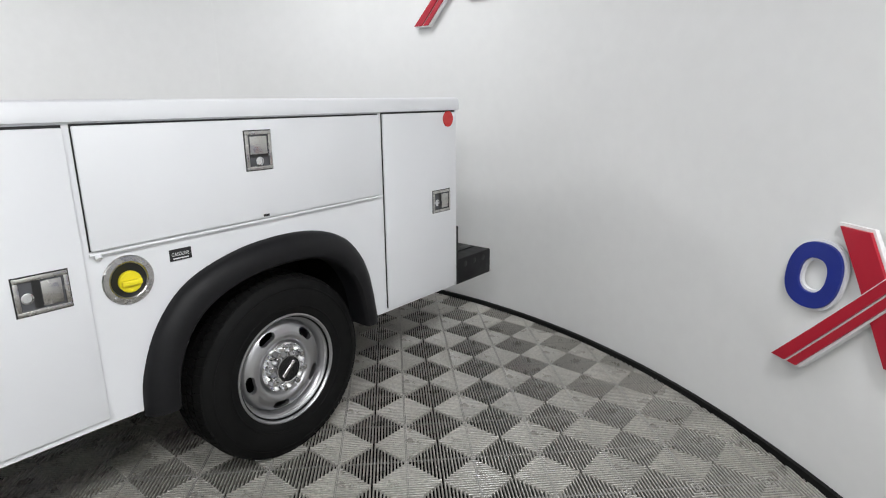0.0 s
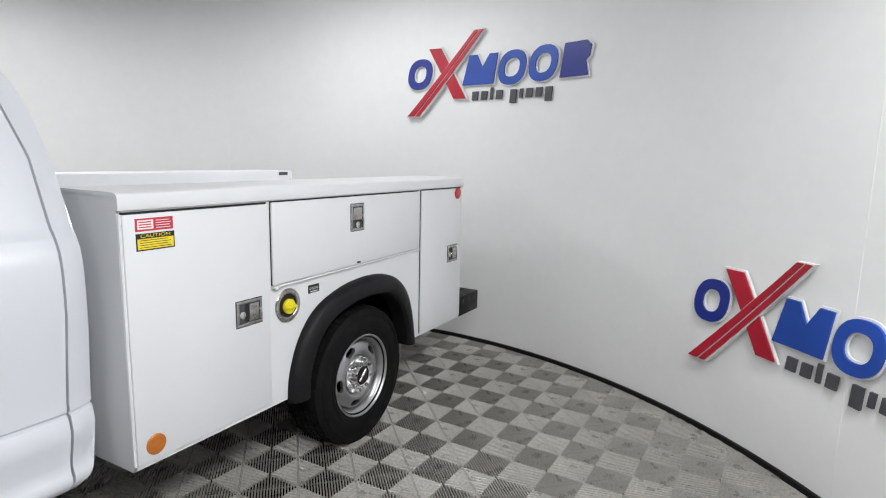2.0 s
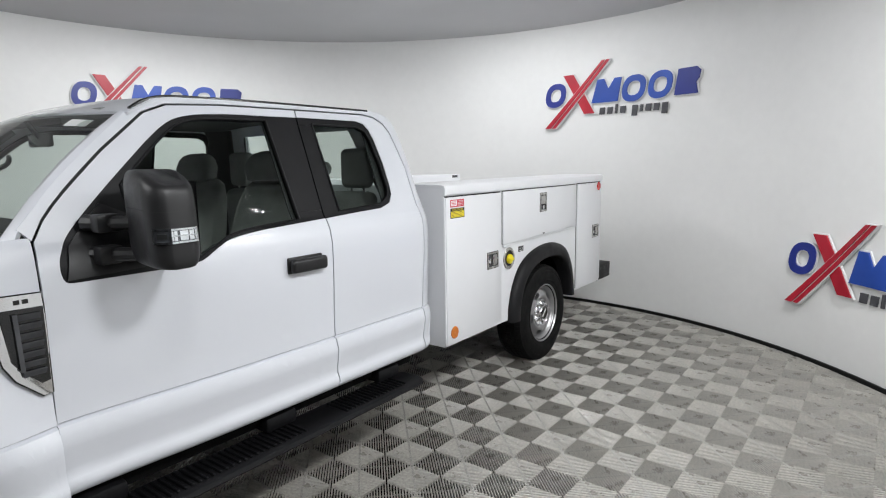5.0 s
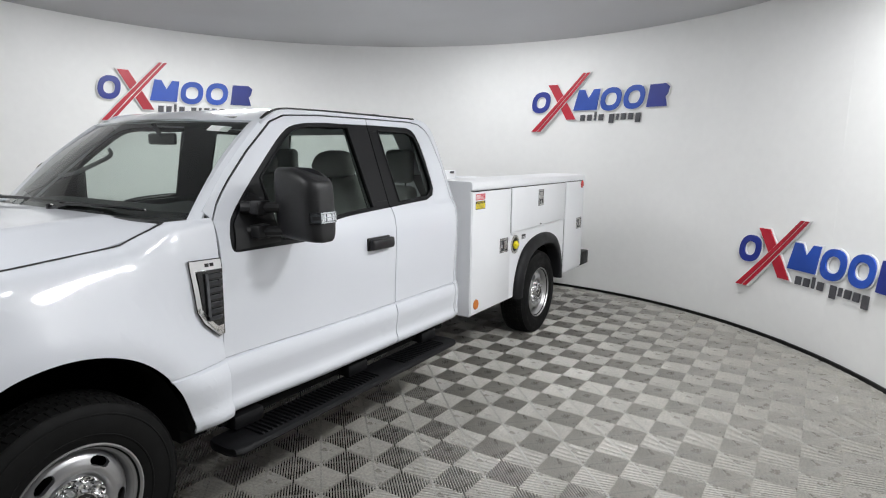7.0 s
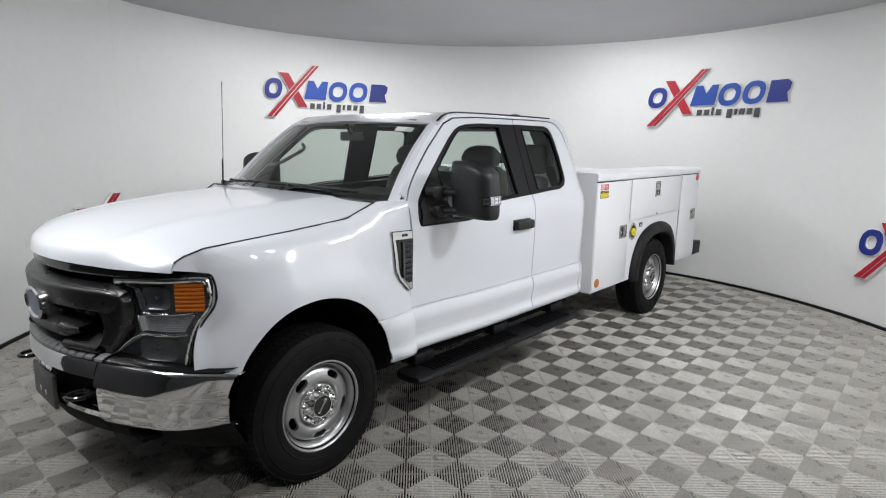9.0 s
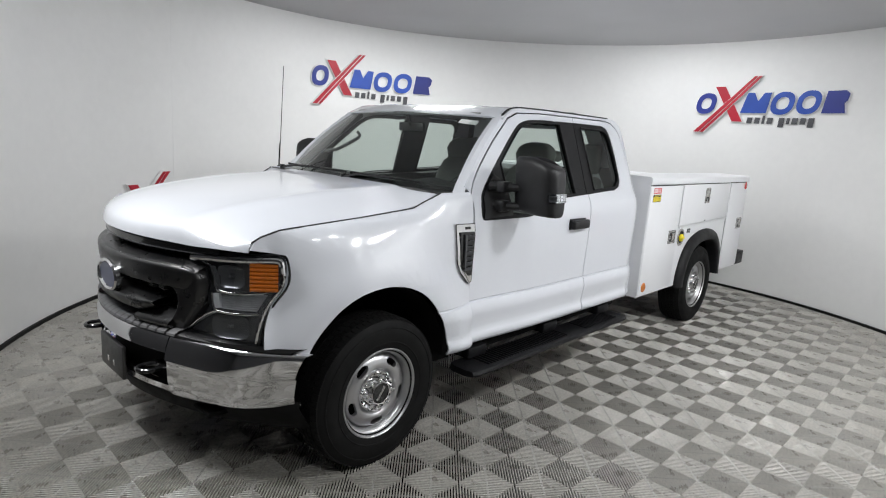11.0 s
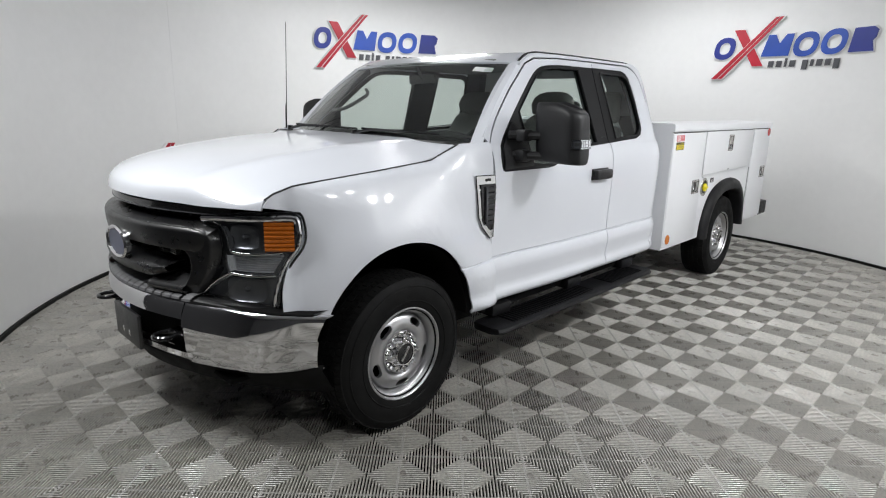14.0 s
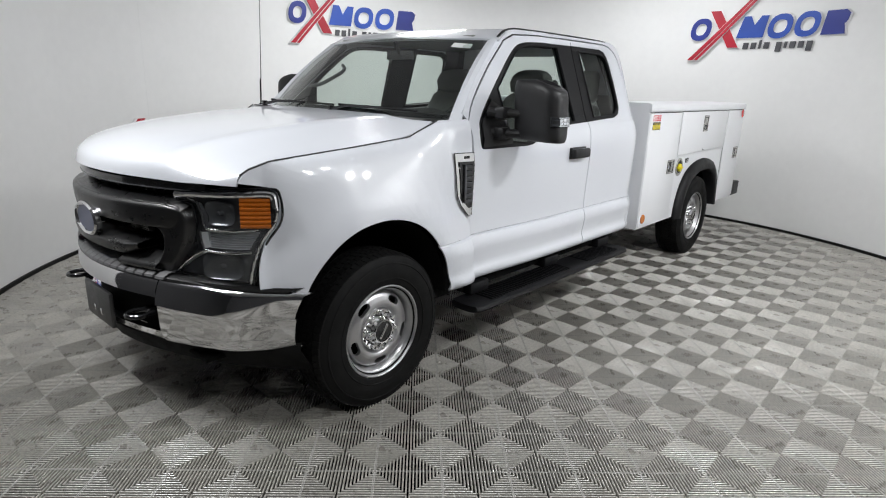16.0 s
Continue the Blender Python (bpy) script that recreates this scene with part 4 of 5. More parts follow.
# chrome-edged wing vents
for s in (1, -1):
    o = (s, 0, 0)
    VO = [(-3.712, 1.232), (-3.575, 1.228), (-3.572, 1.19), (-3.572, 0.888), (-3.604, 0.885), (-3.668, 0.955), (-3.692, 1.01)]
    VI = [(-3.688, 1.186), (-3.577, 1.184), (-3.577, 0.935), (-3.605, 0.930), (-3.650, 0.978), (-3.672, 1.020)]
    vt = part("wing_vent", sheet(VO, side(lambda y, z: fender_u(y, z) + 0.014, s), cuts2=[1.0, 1.1]), CHROME, truck, "chrome and black wing vent", thick=0.014, out=o)
    part("vent_panel", sheet(VI, side(lambda y, z: fender_u(y, z) + 0.019, s), cuts2=[1.0, 1.1]), GLOSSBLACK, vt, thick=0.005, out=o)
    part("vent_edge", tube([(XC + s * (fender_u(y, z) + 0.012), back(y), z) for y, z in VO + VO[:1]], 0.003, 8), GLOSSBLACK, vt)
    part("vent_rail", sheet([(-3.656, 0.985), (-3.645, 0.978), (-3.650, 1.172), (-3.661, 1.172)], side(lambda y, z: fender_u(y, z) + 0.030, s), cuts2=[1.05, 1.1]), HOUSING, vt, thick=0.008, out=o)
    for k in range(7):
        z = 0.962 + 0.031 * k
        bm = sheet([(-3.650, z), (-3.588, z), (-3.588, z + 0.019), (-3.650, z + 0.019)], side(lambda y, z, z0=z: fender_u(y, z) + 0.021 + (z - z0) * 0.55, s))
        part("vent_fin", bm, HOUSING, vt, thick=0.005, out=o)
    for k in range(2):
        part("vent_mark", box(*sorted((XC + s * (fender_u(-3.63, 1.207) + 0.013), XC + s * (fender_u(-3.63, 1.207) + 0.0165))), -3.622 + 0.024 * k, -3.606 + 0.024 * k, 1.200, 1.214), INK, vt, smooth=0)

# underside and wheel housings
bm = bmesh.new()
add_box(bm, XC - 0.43, XC + 0.43, -4.95, 1.15, 0.38, 0.56, 0.02)
part("chassis", bm, DARK, truck)
bm = bmesh.new()
add_box(bm, XC - 0.90, XC + 0.90, -3.60, -1.52, 0.44, 0.52, 0.02)
part("cab_floor", bm, DARK, truck)
for s in (1, -1):
    rows = []
    for y, z in ARCH:
        rows.append([(XC + s * u, y + (HUB_F - y) * 0.02, z - (z - 0.5) * 0.02) for u in (0.985 + nose_u(y), 0.45)])
    part("wheel_housing", loft(rows), DARK, truck)
    bm = bmesh.new()
    add_box(bm, XC + s * 0.45 - 0.02, XC + s * 0.45 + 0.02, -4.75, -3.60, 0.40, 1.15)
    part("inner_wing", bm, DARK, truck)
    bm = bmesh.new()
    add_box(bm, min(XC + s * 0.45, XC + s * 0.90), max(XC + s * 0.45, XC + s * 0.90), -3.735, -3.60, 0.42, 1.0)
    part("wing_liner", bm, DARK, truck)
bm = bmesh.new()
add_box(bm, XC - 0.5, XC + 0.5, -4.92, -4.80, 0.36, 1.14)
part("radiator", bm, DARK, truck)
# unseen plate added to stop light leaking through the hollow engine bay
part("under_tray", box(XC - 0.66, XC + 0.66, -4.96, -3.62, 0.36, 0.385, 0.004), DARK, truck)
part("axle", tube([(XC - 0.8, HUB_R, HUBZ), (XC + 0.8, HUB_R, HUBZ)], 0.06, 12), DARK, truck)
part("axle", tube([(XC - 0.75, HUB_F, HUBZ - 0.03), (XC + 0.75, HUB_F, HUBZ - 0.03)], 0.05, 12), DARK, truck)


# ---- wheels ----
def tyre_mesh():
    W, R = 0.125, TYRE_R
    prof = [(0.214, -0.098), (0.222, -0.106), (0.245, -0.116), (0.29, -0.1245), (0.325, -0.1225), (0.352, -0.115), (0.372, -0.104), (0.381, -0.094),
            (0.383, -0.06), (0.3835, 0.0), (0.383, 0.06), (0.381, 0.094), (0.372, 0.104), (0.352, 0.115), (0.325, 0.1225), (0.29, 0.1245), (0.245, 0.116), (0.222, 0.106), (0.214, 0.098)]
    bm = revolve(prof, 72)
    # moulded rings on the outer wall
    revolve([(0.262, 0.1195), (0.264, 0.1225), (0.268, 0.1235), (0.270, 0.1215)], 72, bm=bm)
    revolve([(0.336, 0.1205), (0.338, 0.1225), (0.342, 0.1215), (0.344, 0.1185)], 72, bm=bm)
    return finish(bm, "tyre", 30)


def tread_mesh():
    """Raised tread blocks in five rows."""
    R = TYRE_R
    bm = bmesh.new()
    n = 72
    for i in range(n):
        for row, (t0, t1, off) in enumerate(((-0.103, -0.066, 0.0), (-0.058, -0.024, 0.4), (-0.017, 0.017, 0.1), (0.024, 0.058, 0.6), (0.066, 0.103, 0.3))):
            a0 = 2 * math.pi * (i + off) / n
            a1 = a0 + 2 * math.pi / n * 0.86
            sk = 0.012 * (1 if row % 2 else -1)
            v = []
            for r in (R - 0.009, R):
                rr = r - (0.007 if abs(t0) > 0.06 else 0.0) * 0
                for t, a in ((t0, a0), (t1, a0 + sk), (t1, a1 + sk), (t0, a1)):
                    q = rr - (0.010 if abs(t) > 0.1 else 0.0)
                    v.append(bm.verts.new((t, q * math.cos(a), q * math.sin(a))))
            bm.faces.new(v[4:8])
            for k in range(4):
                bm.faces.new((v[k], v[(k + 1) % 4], v[4 + (k + 1) % 4], v[4 + k]))
    return finish(bm, "tread", 30)


def rim_mesh():
    bm = bmesh.new()
    n = 64
    lip = [(0.216, -0.10), (0.205, -0.06), (0.20, 0.03), (0.208, 0.085), (0.228, 0.100), (0.234, 0.106), (0.232, 0.113), (0.227, 0.114), (0.222, 0.110), (0.219, 0.098), (0.212, 0.086), (0.204, 0.080), (0.199, 0.068), (0.195, 0.046)]
    revolve(lip, n, bm=bm)
    # dished disc with five slots
    base_r = [0.195, 0.191, 0.187, 0.182, 0.170, 0.150, 0.136, 0.124, 0.117, 0.112, 0.108]
    base_t = [0.046, 0.052, 0.064, 0.072, 0.079, 0.086, 0.088, 0.086, 0.080, 0.068, 0.060]
    ring_r = base_r[:4] + [0.182 - 0.0032 * k for k in range(1, 15)] + base_r[7:]
    ring_t = [interp(-r, [-q for q in base_r], base_t) for r in ring_r]
    m = 240
    vs = []
    for r, t in zip(ring_r, ring_t):
        vs.append([bm.verts.new((t, r * math.cos(2 * math.pi * i / m), r * math.sin(2 * math.pi * i / m))) for i in range(m)])
    for a in range(len(ring_r) - 1):
        for i in range(m):
            ph = (i + 0.5) / m * 5 % 1
            mid = (ring_r[a] + ring_r[a + 1]) / 2
            if abs((mid - 0.161) / 0.0175) ** 3 + abs((ph - 0.5) / 0.185) ** 3 < 1:
                continue
            bm.faces.new((vs[a][i], vs[a][(i + 1) % m], vs[a + 1][(i + 1) % m], vs[a + 1][i]))
    # slot walls
    edges = [e for e in bm.edges if e.is_boundary and all(0.13 < math.hypot(v.co.y, v.co.z) < 0.181 and v.co.x > 0.06 for v in e.verts)]
    r = bmesh.ops.extrude_edge_only(bm, edges=edges)
    for v in r["geom"]:
        if isinstance(v, bmesh.types.BMVert):
            v.co.x -= 0.02
    return finish(bm, "rim", 40)


def hub_mesh():
    """The hub cover: a shallow dome with eight hollows between the nuts and a raised collar."""
    bm = bmesh.new()
    rows = []
    for i in range(96):
        a = 2 * math.pi * i / 96
        w = 0.5 + 0.5 * math.cos(8 * a)
        rows.append([(t - dip * w, r * math.cos(a), r * math.sin(a)) for r, t, dip in (
            (0.110, 0.056, 0.0), (0.107, 0.074, 0.0), (0.104, 0.081, 0.002), (0.099, 0.085, 0.010), (0.092, 0.087, 0.020), (0.084, 0.089, 0.024),
            (0.076, 0.092, 0.022), (0.069, 0.096, 0.012), (0.063, 0.101, 0.002), (0.060, 0.109, 0.0), (0.057, 0.114, 0.0), (0.0525, 0.113, 0.0))])
    loft(rows, close_u=True, bm=bm)
    return finish(bm, "hub_ring", 50)


def cap_mesh():
    bm = revolve([(0.0530, 0.100), (0.052, 0.110), (0.036, 0.1125), (0.0005, 0.113)], 36)
    return finish(bm, "hub_cap", 40)


def bar_mesh():
    bm = bmesh.new()
    add_box(bm, 0.1105, 0.1155, -0.040, 0.040, -0.0075, 0.0075, 0.002, 1, Matrix.Rotation(radians(35), 4, "X"))
    add_box(bm, 0.1150, 0.1162, -0.030, 0.030, -0.0012, 0.0012, 0.0, 1, Matrix.Rotation(radians(35), 4, "X"))
    return finish(bm, "cap_bar", 0)


def nut_mesh():
    bm = revolve([(0.0145, 0.0), (0.0145, 0.012), (0.0125, 0.018), (0.0125, 0.034), (0.0095, 0.040), (0.0005, 0.041)], 6)
    return finish(bm, "wheel_nut", 25)


MESH = {"tyre": (tyre_mesh(), RUBBER), "tread": (tread_mesh(), RUBBER), "rim": (rim_mesh(), RIMM), "hub_ring": (hub_mesh(), CHROME), "hub_cap": (cap_mesh(), GLOSSBLACK), "cap_bar": (bar_mesh(), STEEL), "wheel_nut": (nut_mesh(), CHROME)}
drum = revolve([(0.001, -0.02), (0.185, -0.02), (0.185, -0.09), (0.001, -0.09)], 32)
MESH["brake_drum"] = (finish(drum, "brake_drum", 40), DARK)
for me, mt in MESH.values():
    me.materials.append(mt)


def mesh_child(name, parent, local):
    ob = new(name, MESH[name][0])
    ob.parent = parent
    ob.matrix_local = local
    return ob


for s, y, turn, out in ((1, HUB_R, 8, 0.035), (1, HUB_F, 20, 0.0), (-1, HUB_R, 15, 0.035), (-1, HUB_F, 40, 0.0)):
    w = empty("wheel", 0, 0, 0)
    w.parent = truck
    w.matrix_parent_inverse = truck.matrix_world.inverted()
    cx = XC + s * (0.98 - 0.113 + out)
    w.matrix_basis = Matrix.Translation((cx, y, HUBZ)) @ Matrix.Scale(1 / LONG, 4, (0, 1, 0)) @ Matrix.Scale(1.02, 4) @ Matrix.Rotation(0 if s > 0 else math.pi, 4, "Z") @ Matrix.Rotation(radians(turn), 4, "X")
    for nm in ("tyre", "rim", "hub_ring", "hub_cap", "cap_bar", "brake_drum"):
        mesh_child(nm, w, Matrix())
    mesh_child("tread", w, Matrix())["kind"] = "stuff"
    for k in range(8):
        a = 2 * math.pi * (k + 0.5) / 8
        mesh_child("wheel_nut", w, Matrix.Translation((0.072, 0.084 * math.cos(a), 0.084 * math.sin(a))) @ Matrix.Scale(1.05, 4))


# ---- service body ----
BU_OUT = 1.013


def flat_side(u, s=1):
    return lambda y, z: (XC + s * u, y, z)


def text_mesh(body, size, width, mat_, parent, m, name="lettering"):
    """Letters of the built-in font, fitted to a width."""
    cu = bpy.data.curves.new(name, "FONT")
    cu.body, cu.size, cu.align_x, cu.align_y = body, size, "CENTER", "CENTER"
    tmp = bpy.data.objects.new(name, cu)
    me = bpy.data.meshes.new_from_object(tmp)
    bpy.data.objects.remove(tmp)
    xs = [v.co.x for v in me.vertices]
    k = width / (max(xs) - min(xs))
    for v in me.vertices:
        v.co.x *= k
    me.materials.clear()
    me.materials.append(mat_)
    ob = new(name, me)
    ob.parent = parent
    ob.matrix_parent_inverse = parent.matrix_world.inverted()
    ob.matrix_basis = m
    return ob


FL_O = smooth_line([(-0.590, 0.440), (-0.575, 0.58), (-0.505, 0.745), (-0.38, 0.870), (-0.17, 0.943), (0.06, 0.962), (0.25, 0.935), (0.385, 0.86), (0.475, 0.71), (0.525, 0.455)], 5)
FL_O = [(y + 0.022, z) for y, z in FL_O]
FL_I = smooth_line([(-0.475, 0.440), (-0.460, 0.57), (-0.40, 0.70), (-0.30, 0.785), (-0.14, 0.838), (0.05, 0.850), (0.21, 0.825), (0.32, 0.755), (0.395, 0.63), (0.430, 0.455)], 5)
FL_I = [(y + 0.022, z) for y, z in FL_I]
MIDA = [((a[0] + b[0]) / 2, (a[1] + b[1]) / 2) for a, b in zip(FL_O, FL_I)]
MIDA[0], MIDA[-1] = (MIDA[0][0], 0.458), (MIDA[-1][0], 0.462)
BODYSIDE = [(-1.350, 0.458), *MIDA, (1.198, 0.462), (1.198, 1.44), (-1.350, 1.44)]


def latch(door, s, yc, zc, upright):
    """A stainless paddle latch in a recessed plate, with its lock."""
    w, h = (0.112, 0.142) if upright else (0.142, 0.112)
    xo = XC + s * (BU_OUT + 0.014)

    def bx(bm, y0, y1, z0, z1, d0, d1, bev=0.0):
        add_box(bm, min(xo + s * d0, xo + s * d1), max(xo + s * d0, xo + s * d1), yc + y0, yc + y1, zc + z0, zc + z1, bev)
    bm = bmesh.new()
    t = 0.013
    bx(bm, -w / 2, w / 2, h / 2 - t, h / 2, 0, 0.007, 0.002)
    bx(bm, -w / 2, w / 2, -h / 2, -h / 2 + t, 0, 0.007, 0.002)
    bx(bm, -w / 2, -w / 2 + t, -h / 2 + t, h / 2 - t, 0, 0.007, 0.002)
    bx(bm, w / 2 - t, w / 2, -h / 2 + t, h / 2 - t, 0, 0.007, 0.002)
    pl = part("latch", bm, STEEL, door, "stainless steel paddle latch")
    # black plate behind the frame paints its shadow edge
    bm = bmesh.new()
    bx(bm, -w / 2 - 0.0035, w / 2 + 0.0035, -h / 2 - 0.0035, h / 2 + 0.0035, -0.003, 0.0012)
    part("latch_gasket", bm, INK, door, smooth=0)
    # pan in a darker metal than the frame, for contrast
    bm = bmesh.new()
    bx(bm, -w / 2 + t, w / 2 - t, -h / 2 + t, h / 2 - t, -0.004, 0.0018)
    part("latch_pan", bm, HOUSING, door, smooth=0)
    bm = bmesh.new()
    slot = bmesh.new()
    if upright:
        bx(bm, -w / 2 + t + 0.006, w / 2 - t - 0.006, -0.014, h / 2 - t - 0.006, 0.001, 0.006, 0.0018)
        bx(slot, -w / 2 + t + 0.002, w / 2 - t - 0.002, -0.026, -0.015, 0.0005, 0.0022)
        ly, lz = 0.0, -h / 2 + t + 0.018
    else:
        bx(bm, -0.002, w / 2 - t - 0.006, -h / 2 + t + 0.006, h / 2 - t - 0.006, 0.001, 0.006, 0.0018)
        bx(slot, -0.024, -0.003, -h / 2 + t + 0.002, h / 2 - t - 0.002, 0.0005, 0.0022)
        ly, lz = -w / 2 + t + 0.018, -0.006
    part("latch_paddle", bm, STEEL, door)
    part("latch_slot", slot, INK, door, smooth=0)
    part("lock", revolve([(0.0165, 0.0), (0.0165, s * 0.005), (0.013, s * 0.006), (0.012, s * 0.003), (0.0005, s * 0.003)], 20, "x", (xo + s * 0.001, yc + ly, zc + lz)), CHROME, door)


for s in (1, -1):
    o = (s, 0, 0)
    part("body_side", sheet(BODYSIDE, flat_side(BU_OUT, s)), BEDPAINT, truck, "white powder-coated service body side", thick=0.02, out=o)
    # top rail with a rolled edge, compartment lid and inner wall
    rows = [[(XC + s * u, y, z) for u, z in ((BU_OUT + 0.004, 1.422), (BU_OUT + 0.016, 1.424), (BU_OUT + 0.018, 1.434), (BU_OUT + 0.017, 1.468), (BU_OUT + 0.010, 1.480), (BU_OUT - 0.006, 1.486), (BU_OUT - 0.05, 1.487), (0.66, 1.489), (0.635, 1.485), (0.63, 1.47), (0.63, 0.86))] for y in (-1.362, -1.36, -0.4, 0.5, 1.208, 1.21)]
    part("top_rail", loft(rows), BEDPAINT, truck, thick=0.015, out=(s * 0.5, 0, 1))
    for y, n in ((-1.358, -1), (1.206, 1)):
        bm = sheet([(0.625, 0.458), (BU_OUT, 0.458), (BU_OUT, 1.47), (0.625, 1.478)], lambda u, z: (XC + s * u, y, z))
        part("compartment_end", bm, BEDPAINT, truck, thick=0.015, out=(0, n, 0))
    DF = [(-1.347, 0.478), (-0.678, 0.485), (-0.678, 1.408), (-1.347, 1.408)]
    DM = [(-0.652, 1.036), (0.612, 1.052), (0.612, 1.412), (-0.652, 1.412)]
    DB = [(0.640, 0.482), (1.188, 0.482), (1.188, 1.414), (0.640, 1.414)]
    for nm, dd, gap in (("compartment_door", DF, (0.0005, 0.003, 0.001, 0.008)), ("compartment_door", DM, (0.0035, 0.003, 0.002, 0.006)), ("compartment_door", DB, (0.005, 0.002, 0.002, 0.010))):
        g = [(dd[0][0] - gap[0], dd[0][1] - gap[2]), (dd[1][0] + gap[1], dd[1][1] - gap[2]), (dd[2][0] + gap[1], dd[2][1] + gap[3]), (dd[3][0] - gap[0], dd[3][1] + gap[3])]
        bm = bmesh.new()
        vs = [bm.verts.new((XC + s * (BU_OUT + 0.002), y, z)) for y, z in dd]
        bm.faces.new(vs)
        ex = bmesh.ops.extrude_face_region(bm, geom=bm.faces[:])
        for v in ex["geom"]:
            if isinstance(v, bmesh.types.BMVert):
                v.co.x += s * 0.013
        bmesh.ops.bevel(bm, geom=[e for e in bm.edges], offset=0.004, segments=2, profile=0.5, affect="EDGES")
        d = part(nm, bm, BEDPAINT, truck, "white flush steel compartment door")
        # black sheet whose rim stands in for the dark gap round the door
        part("door_seal", sheet(g, flat_side(BU_OUT + 0.0015, s)), INK, d, out=o)
        if dd is DF:
            latch(d, s, -0.800, 0.945, False)
            bm = bmesh.new()
            tube([(XC + s * (BU_OUT + 0.004), -1.352, 0.48), (XC + s * (BU_OUT + 0.004), -1.352, 1.41)], 0.0065, 8, bm)
            part("hinge_bead", bm, BEDPAINT, d)
        elif dd is DM:
            latch(d, s, -0.032, 1.300, True)
            part("drip_hem", tube([(XC + s * (BU_OUT + 0.014), -0.66, 1.026), (XC + s * (BU_OUT + 0.014), 0.62, 1.044)], 0.0050, 8), BEDPAINT, d)
            part("hem_stop", tube([(XC + s * (BU_OUT + 0.014), -0.637, 1.022), (XC + s * (BU_OUT + 0.022), -0.637, 1.012)], 0.010, 10), BEDPAINT, d)
            part("drain_tab", box(*sorted((XC + s * (BU_OUT + 0.012), XC + s * (BU_OUT + 0.020))), -0.034, -0.010, 1.050, 1.058), INK, d)
        else:
            latch(d, s, 1.058, 0.962, False)
    # rubber wheel flare
    rows = []
    for (yo, zo), (yi, zi) in zip(FL_O, FL_I):
        row = []
        for k, u in ((0.0, 0.001), (0.02, 0.018), (0.10, 0.036), (0.35, 0.054), (0.65, 0.060), (0.88, 0.056), (0.97, 0.046), (1.0, 0.030), (1.0, -0.06)):
            row.append((XC + s * (BU_OUT + u), yo + (yi - yo) * k, zo + (zi - zo) * k))
        rows.append(row)
    part("wheel_flare", loft(rows), FLARE, truck, "black moulded rubber wheel flare", thick=0.008, out=(s, 0, 0.4))
    rows = [[(XC + s * u, y, z) for u in (BU_OUT - 0.02, 0.55)] for y, z in MIDA]
    part("rear_wheel_housing", loft(rows), DARK, truck)
    part("housing_wall", box(*sorted((XC + s * 0.54, XC + s * 0.56)), -0.62, 0.58, 0.40, 0.815), DARK, truck)
    part("compartment_floor", box(*sorted((XC + s * 0.60, XC + s * (BU_OUT - 0.022))), -1.34, -0.56, 0.45, 0.465), DARK, truck)
    part("compartment_floor", box(*sorted((XC + s * 0.60, XC + s * (BU_OUT - 0.022))), 0.50, 1.19, 0.455, 0.468), DARK, truck)
    # reflectors
    for nm, yy, zz, mt in (("amber_reflector", -1.272, 0.541, ORANGE), ("red_reflector", 1.118, 1.380, RED)):
        part(nm, revolve([(0.040, 0.0), (0.040, s * 0.004), (0.037, s * 0.0065), (0.030, s * 0.007), (0.0005, s * 0.0075)], 28, "x", (XC + s * (BU_OUT + 0.015), yy, zz)), mt, truck)

# fuel filler, notice plate and stickers on the driver's side
XS = XC + BU_OUT
cup = part("filler_ring", revolve([(0.082, 0.0), (0.082, 0.003), (0.079, 0.006), (0.062, 0.007), (0.058, 0.004), (0.056, -0.012), (0.054, -0.018)], 40, "x", (XS + 0.001, -0.553, 0.922)), STEEL, truck, "stainless fuel filler ring")
part("filler_cup", revolve([(0.057, 0.0035), (0.055, 0.0022), (0.0005, 0.002)], 32, "x", (XS + 0.001, -0.553, 0.922)), INK, cup)
bm = revolve([(0.035, 0.002), (0.036, 0.016), (0.033, 0.020), (0.0005, 0.021)], 28, "x", (XS, -0.553, 0.918))
add_box(bm, XS + 0.019, XS + 0.033, -0.553 - 0.032, -0.553 + 0.032, 0.918 - 0.009, 0.918 + 0.009, 0.004)
part("fuel_cap", bm, YELLOW, cup, "yellow plastic fuel cap")
for k in range(4):
    a = radians(45 + 90 * k)
    part("screw", revolve([(0.006, 0.005), (0.005, 0.009), (0.0005, 0.0095)], 10, "x", (XS, -0.553 + 0.070 * math.cos(a), 0.922 + 0.070 * math.sin(a))), CHROME, cup)


def tilted(x, y, z):
    """Lettering stands upright on the driver's side and reads from the front to the back of the truck."""
    return Matrix.Translation((x, y, z)) @ Matrix(((0, 0, 1, 0), (1, 0, 0, 0), (0, 1, 0, 0), (0, 0, 0, 1)))


np_ = part("fuel_plate", box(XS, XS + 0.003, -0.410, -0.332, 0.950, 0.990), INK, truck, "small black fuel notice plate", smooth=0)
text_mesh("GASOLINE", 0.018, 0.062, WHITEV, np_, tilted(XS + 0.0036, -0.372, 0.972))
part("notice_line", box(XS + 0.003, XS + 0.0036, -0.400, -0.344, 0.9555, 0.9595), WHITEV, np_, smooth=0)
XD = XS + 0.015
st = part("red_sticker", box(XD, XD + 0.0012, -1.302, -1.152, 1.346, 1.392), LRED, truck, "red and white warning sticker", smooth=0)
part("sticker_panel", box(XD + 0.0012, XD + 0.0018, -1.294, -1.232, 1.353, 1.386), WHITEV, st, smooth=0)
for k in range(3):
    part("notice_line", box(XD + 0.0018, XD + 0.0022, -1.289, -1.240, 1.3585 + k * 0.009, 1.3625 + k * 0.009), LRED, st, smooth=0)
